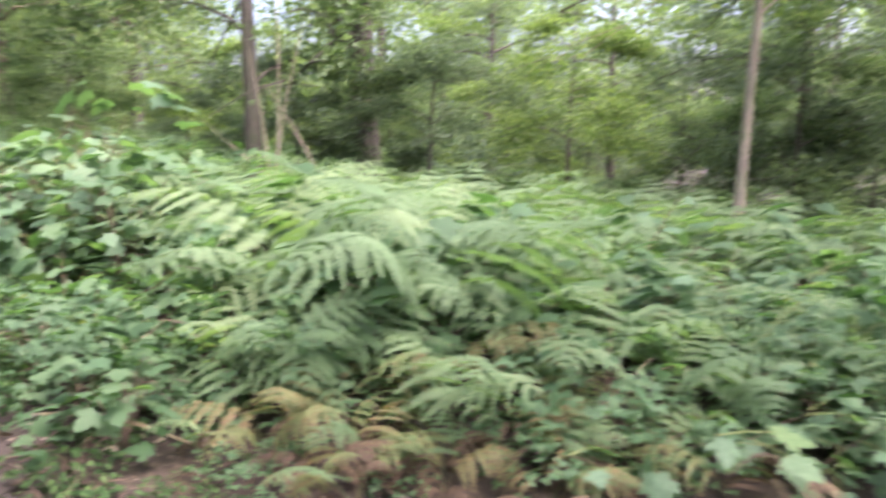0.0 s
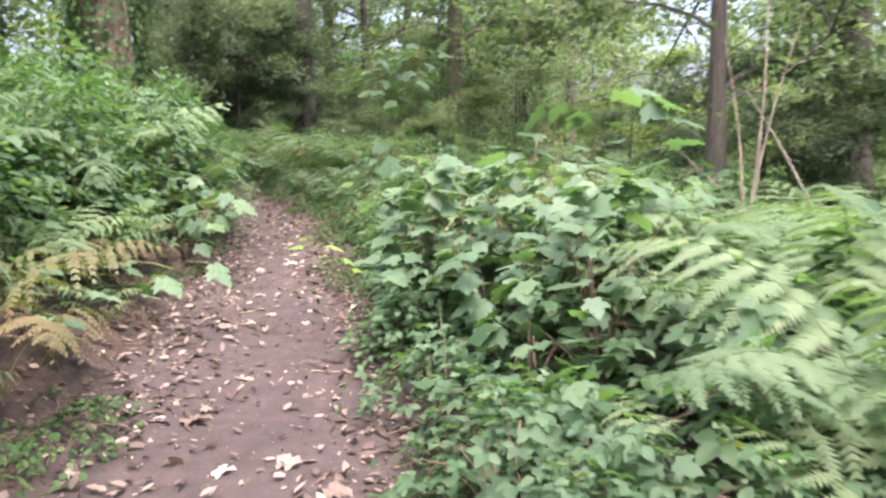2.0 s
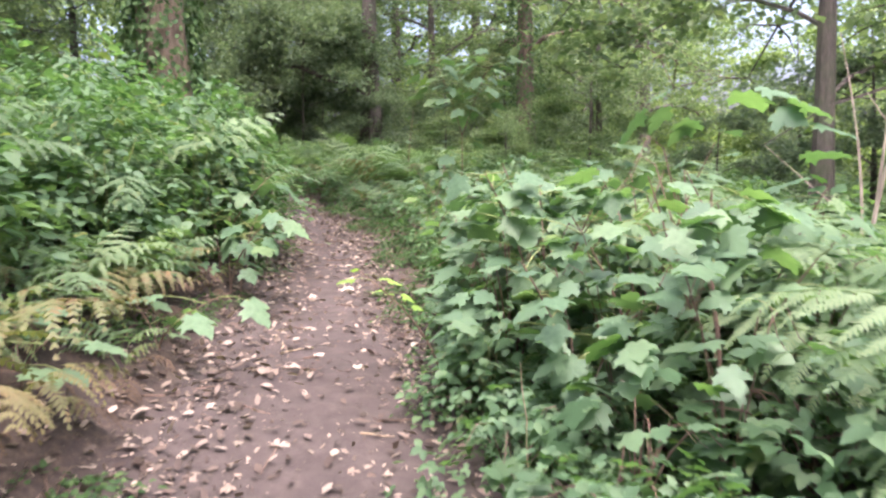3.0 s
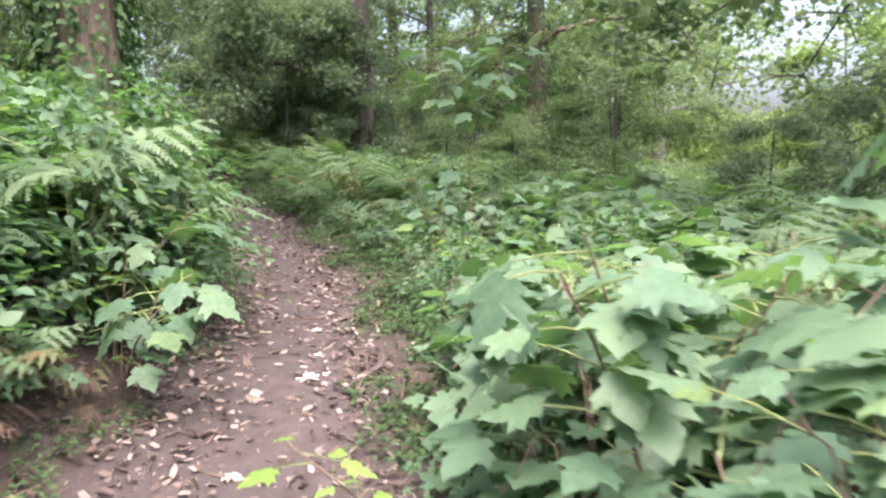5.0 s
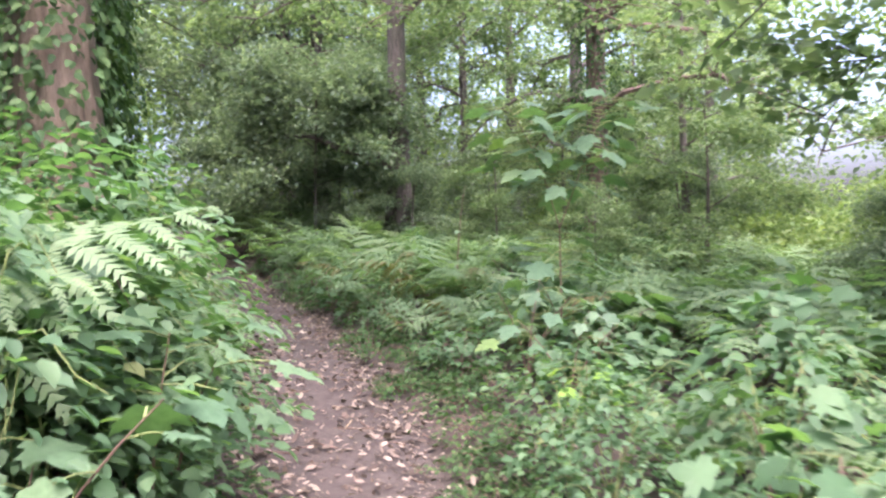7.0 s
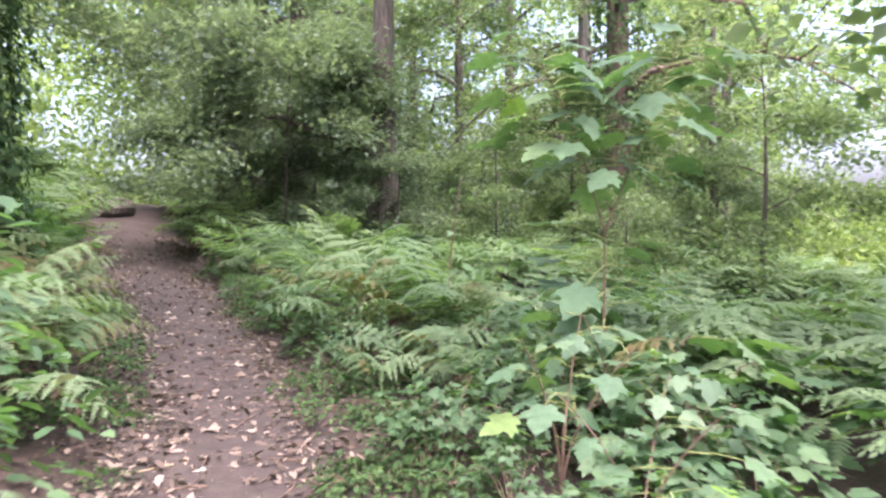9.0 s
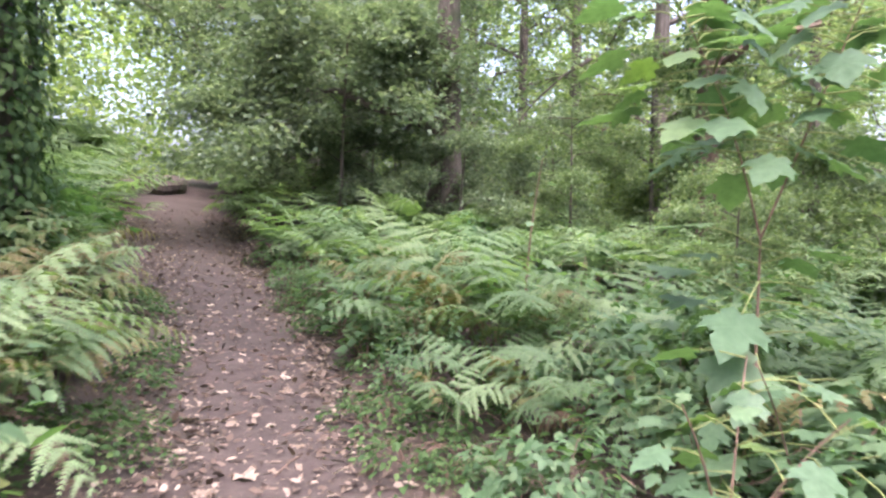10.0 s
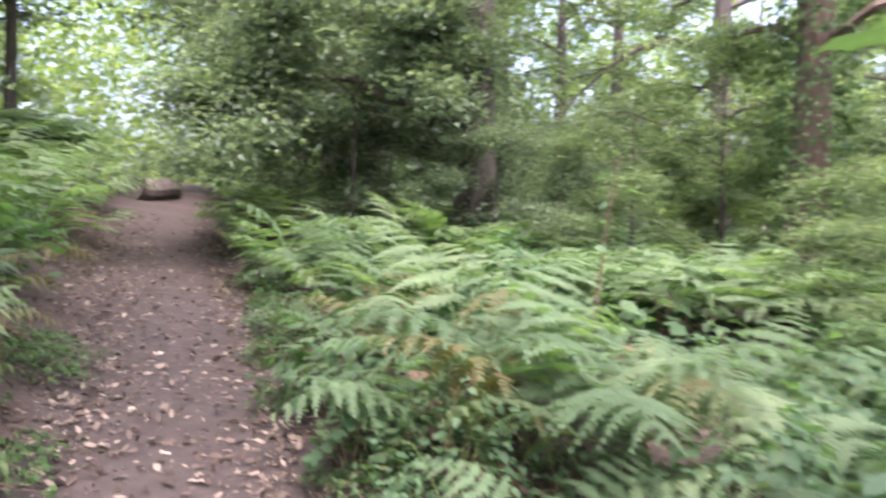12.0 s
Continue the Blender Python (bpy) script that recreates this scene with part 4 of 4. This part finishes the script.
for x, y, h, n in ((-2.9, 6.2, 1.35, 45), (-2.3, 6.0, 1.3, 36), (-3.3, 5.75, 1.25, 42), (-2.6, 5.35, 1.2, 36), (-3.15, 5.45, 1.2, 60), (-2.75, 5.0, 1.05, 48), (-3.45, 6.0, 1.1, 48), (-2.5, 5.7, 1.3, 45), (-3.9, 6.7, 0.9, 30), (-4.6, 7.4, 0.8, 24), (-2.2, 5.2, 1.1, 36), (-7.1, 9.9, 0.85, 26), (-6.6, 9.6, 0.7, 20), (-7.0, 10.4, 0.9, 22), (1.2, 3.1, 0.35, 14), (1.7, 3.4, 0.4, 14), (0.7, 2.9, 0.3, 12)):
    sycamore(x, y, h, n, 0.145, (0, 0), 0.35, 1.0, 3)
for x, y, h, n in ((-6.0, 5.75, 0.75, 18), (-6.85, 6.75, 1.0, 20), (-6.3, 5.9, 0.85, 16), (-7.2, 6.9, 0.95, 16), (-4.62, 3.55, 0.35, 9), (-5.0, 4.45, 0.4, 8)):
    sycamore(x, y, h, n, 0.17, (0.1, 0.1), 0.3, 1.0, 2)
sycamore(-10.06, 13.12, 1.9, 12, 0.075, (0.1, 0.1), 0.35, 1.2, 1)
# fresh pale sprig over the path's edge, big leaves on the bank
sycamore(-3.72, 5.32, 0.8, 8, 0.075, (-0.34, -0.28), 0.7, 1.2, 1, YOUNG_MESHES)
sycamore(-6.25, 9.15, 0.5, 14, 0.1, (0.0, 0.0), 0.4, 1.2, 1, YOUNG_MESHES)
sycamore(-5.95, 5.8, 0.68, 8, 0.19, (0.1, 0.12), 0.6, 1.1, 1)
sycamore(-6.52, 6.45, 1.0, 9, 0.16, (0.1, 0.05), 0.7, 1.1, 1)


# ---- what lies on the path ----
def fallen_leaves():
    nr = np.random.default_rng(3)
    n = 34000
    s = nr.uniform(-2, 24, n)
    side = nr.normal(0, 1, n)
    side = np.sign(side) * np.abs(side) ** 0.8 * np.where((side > 0) & (s < 9), 1.3, 0.85)
    drift = nr.random(n) < 0.45
    side = np.where(drift, np.where(nr.random(n) < 0.6, nr.normal(0.62, 0.2, n), nr.normal(-0.55, 0.13, n)), side)
    xy = np.array([spot_mid(a, b) for a, b in zip(s, side)])
    z = height(xy[:, 0], xy[:, 1]) + 0.008 + nr.uniform(0, 0.012, n)
    p = np.column_stack([xy, z])
    v, f = leaves(FLAKE, p, np.array([0, 0, 1.0]) + nr.normal(0, 0.38, (n, 3)), nr.normal(0, 1, (n, 3)), 0.014 + 0.066 * nr.random(n) ** 2.2)
    tagged(new("leaf_litter", leaf_mesh("leaf_litter", v, f, DRY_LEAF)), "small dry brown and tan leaves scattered on the path", "leaf litter", kind="stuff")


def spot_mid(s, side):
    p, left, w = along(s)
    return p + left * side * w / 0.6


fallen_leaves()
DRY_MESHES = []
for k in range(4):
    shape = PALMATE[0].copy()
    shape[:, 0] *= 0.7 + 0.15 * k
    shape[:, 2] += 0.25 * (k + 1) / 4 * shape[:, 0] ** 2 + 0.08 * np.sin(9 * shape[:, 1] + 5 * shape[:, 0] + k)
    DRY_MESHES.append(mesh_of("fallen_leaf", shape, PALMATE[1], PALE_LEAF))
R_LIT = random.Random(9)
for i in range(230):
    x, y = spot_mid(R_LIT.uniform(0, 17), R_LIT.uniform(-0.65, 0.65))
    ob = new("fallen_leaf", R_LIT.choice(DRY_MESHES))
    k = R_LIT.uniform(0.035, 0.095)
    ob.matrix_basis = pose(x, y, at(x, y) + 0.008, R_LIT.uniform(-14, 14), R_LIT.uniform(-14, 14), R_LIT.uniform(0, 360))
    ob.scale = (k, k, k)
    tagged(ob, "pale dry curled leaf fallen on the path", "fallen leaf", "fallen leaves on the path")

for i in range(120):
    x, y = spot_mid(R_LIT.uniform(0, 15), R_LIT.choice((-1, 1)) * R_LIT.uniform(0.1, 0.9))
    l, a = R_LIT.uniform(0.08, 0.32), R_LIT.uniform(0, 6.3)
    v, f = [], []
    q = [(l * (u - 0.5) * math.cos(a) + R_LIT.uniform(-.01, .01), l * (u - 0.5) * math.sin(a) + R_LIT.uniform(-.01, .01), 0) for u in (0, .33, .66, 1)]
    tube(v, f, q, [0.005, 0.0045, 0.004, 0.002], 5)
    ob = new("twig", mesh_of("twig", v, f, STEM_BROWN if i % 9 else STRAW))
    ob.location = (x, y, at(x, y) + 0.008)
    tagged(ob, "thin broken twig lying on the soil", "twig", "twigs on the path")


def log(x, y, long, r, turn):
    root = empty("log", x, y, at(x, y) + r * 0.8, turn)
    v, f = [], []
    tube(v, f, [(long * (u - 0.5), 0.04 * math.sin(5 * u), 0.02 * math.sin(7 * u)) for u in np.linspace(0, 1, 8)], [r * (1 + 0.08 * math.sin(3 * q)) for q in range(8)], 12, 0.06, R_LIT)
    part("bark", mesh_of("bark", v, f, BARK), root)
    v = [(-long / 2 - 0.003, r * 0.92 * math.cos(a), r * 0.92 * math.sin(a)) for a in np.linspace(0, 2 * math.pi, 13)[:-1]]
    part("cut_end", mesh_of("cut_end", v, [tuple(range(12))[::-1]], STRAW), root, "pale sawn end")
    tagged(root, "dark cut log lying beside the path", "log")


log(-20.45, 15.55, 0.9, 0.2, 290)


def dry_stem(x, y, tall, lean):
    """A bare withered stalk standing in the undergrowth."""
    v, f = [], []
    a = R_LIT.uniform(0, 6.3)
    tube(v, f, [(lean * u * u * math.cos(a) + R_LIT.uniform(-.01, .01), lean * u * u * math.sin(a), tall * u * (1 - 0.15 * u)) for u in np.linspace(0, 1, 6)], [0.003, 0.0028, 0.0026, 0.0023, 0.002, 0.0014], 5)
    ob = new("dry_stem", mesh_of("dry_stem", v, f, STRAW))
    ob.location = (x, y, at(x, y) - 0.02)
    tagged(ob, "pale withered bare stalk among the ferns", "stalk", "withered stalks")


for i in range(26):
    x, y = spot(R_LIT.uniform(1, 16), R_LIT.choice((-1, -1, 1)) * R_LIT.uniform(0.1, 2.2))
    if not bare(x, y, 0.7):
        dry_stem(x, y, R_LIT.uniform(0.3, 0.75), R_LIT.uniform(0.1, 0.45))


def single_leaf(x, y, size, turn):
    ob = new("fallen_leaf", DRY_MESHES[1])
    ob.matrix_basis = pose(x, y, at(x, y) + 0.014, 6, -5, turn)
    ob.scale = (size, size, size)
    tagged(ob, "large pale dry lobed leaf lying on the path", "fallen leaf", "fallen leaves on the path")


for x, y, size, turn in ((-9.13, 9.46, 0.14, 20), (-2.94, 3.62, 0.13, 70), (-4.48, 4.83, 0.14, 130), (-2.69, 3.6, 0.15, 200), (-3.66, 3.69, 0.14, 300), (-5.69, 6.69, 0.14, 40), (-9.08, 9.3, 0.1, 160)):
    single_leaf(x, y, size, turn)
v, f = [], []
tube(v, f, [(-0.36, 0.13, 0.05), (-0.1, 0.05, 0.09), (0.15, -0.06, 0.08), (0.38, -0.13, 0.03)], [0.009, 0.009, 0.008, 0.005], 6)
straw = new("straw_stem", mesh_of("straw_stem", v, f, STRAW))
straw.location = (-1.4, 3.03, at(-1.4, 3.03))
tagged(straw, "pale dry bracken stalk lying on bare soil", "stalk")


def dead_branch(x, y, ends, r):
    """Bare pale dead wood: branches that fork from one foot."""
    root = empty("dead_branch", x, y, at(x, y) - 0.05)
    for k, (ex, ey, ez) in enumerate(ends):
        v, f = [], []
        bend = 0.08 * (-1) ** k
        tube(v, f, [(ex * u + bend * math.sin(3 * u), ey * u, ez * u) for u in np.linspace(0, 1, 8)], [r * (1 - 0.11 * q) for q in range(8)], 6, 0.08, R_LIT)
        part("branch", mesh_of("branch", v, f, BARK_PALE), root)
    tagged(root, "bare pale dead branch leaning among the ferns", "branch")


dead_branch(-1.3, 9.95, ((-1.0, 0.0, 1.95), (-1.9, 0.3, 1.5)), 0.022)
dead_branch(-2.25, 9.9, ((0.1, 0.1, 3.2), (0.5, 0.0, 2.6), (-0.3, 0.1, 2.4)), 0.02)

# ---- mixed leaves and withered bracken opposite the start ----
for x, y, k in ((1.0, 4.3, 0.95), (1.7, 4.5, 1.0), (2.4, 4.4, 1.0), (1.4, 5.2, 1.1), (2.2, 5.4, 1.15), (3.0, 5.2, 1.1), (0.6, 4.9, 1.05), (3.3, 6.2, 1.2), (2.3, 6.4, 1.2), (1.2, 6.1, 1.2)):
    plant(R_PLANT.choice(("nettle", "bramble", "seedling")), x, y, k)
for x, y, h, n in ((1.5, 2.95, 0.4, 18), (2.0, 3.1, 0.45, 18), (1.75, 4.0, 0.85, 24), (1.1, 4.6, 1.1, 24)):
    sycamore(x, y, h, n, 0.12, (0, 0), 0.3, 1.0, 2)
for x, y, tall in ((-0.45, 2.75, 0.5), (0.0, 2.8, 0.55), (0.4, 2.75, 0.5), (-0.2, 3.05, 0.65), (0.3, 3.1, 0.65), (0.8, 3.0, 0.55), (0.6, 3.3, 0.7), (-0.8, 3.1, 0.6)):
    fern(x, y, tall, 0.1, 0.4, 6)
for x, y, me, turn in ((8.2, 15.2, shrub_dark, 20), (5.1, 16.2, shrub_tree, 80), (9.6, 16.2, shrub_tree, 140), (6.6, 17.2, shrub_dark, 200), (7.2, 12.6, shrub_dark, 260)):
    tree(x, y, me, "leafy understorey shrub in the wood", turn, 1.0, "shrub", "shrub", "understorey shrubs")
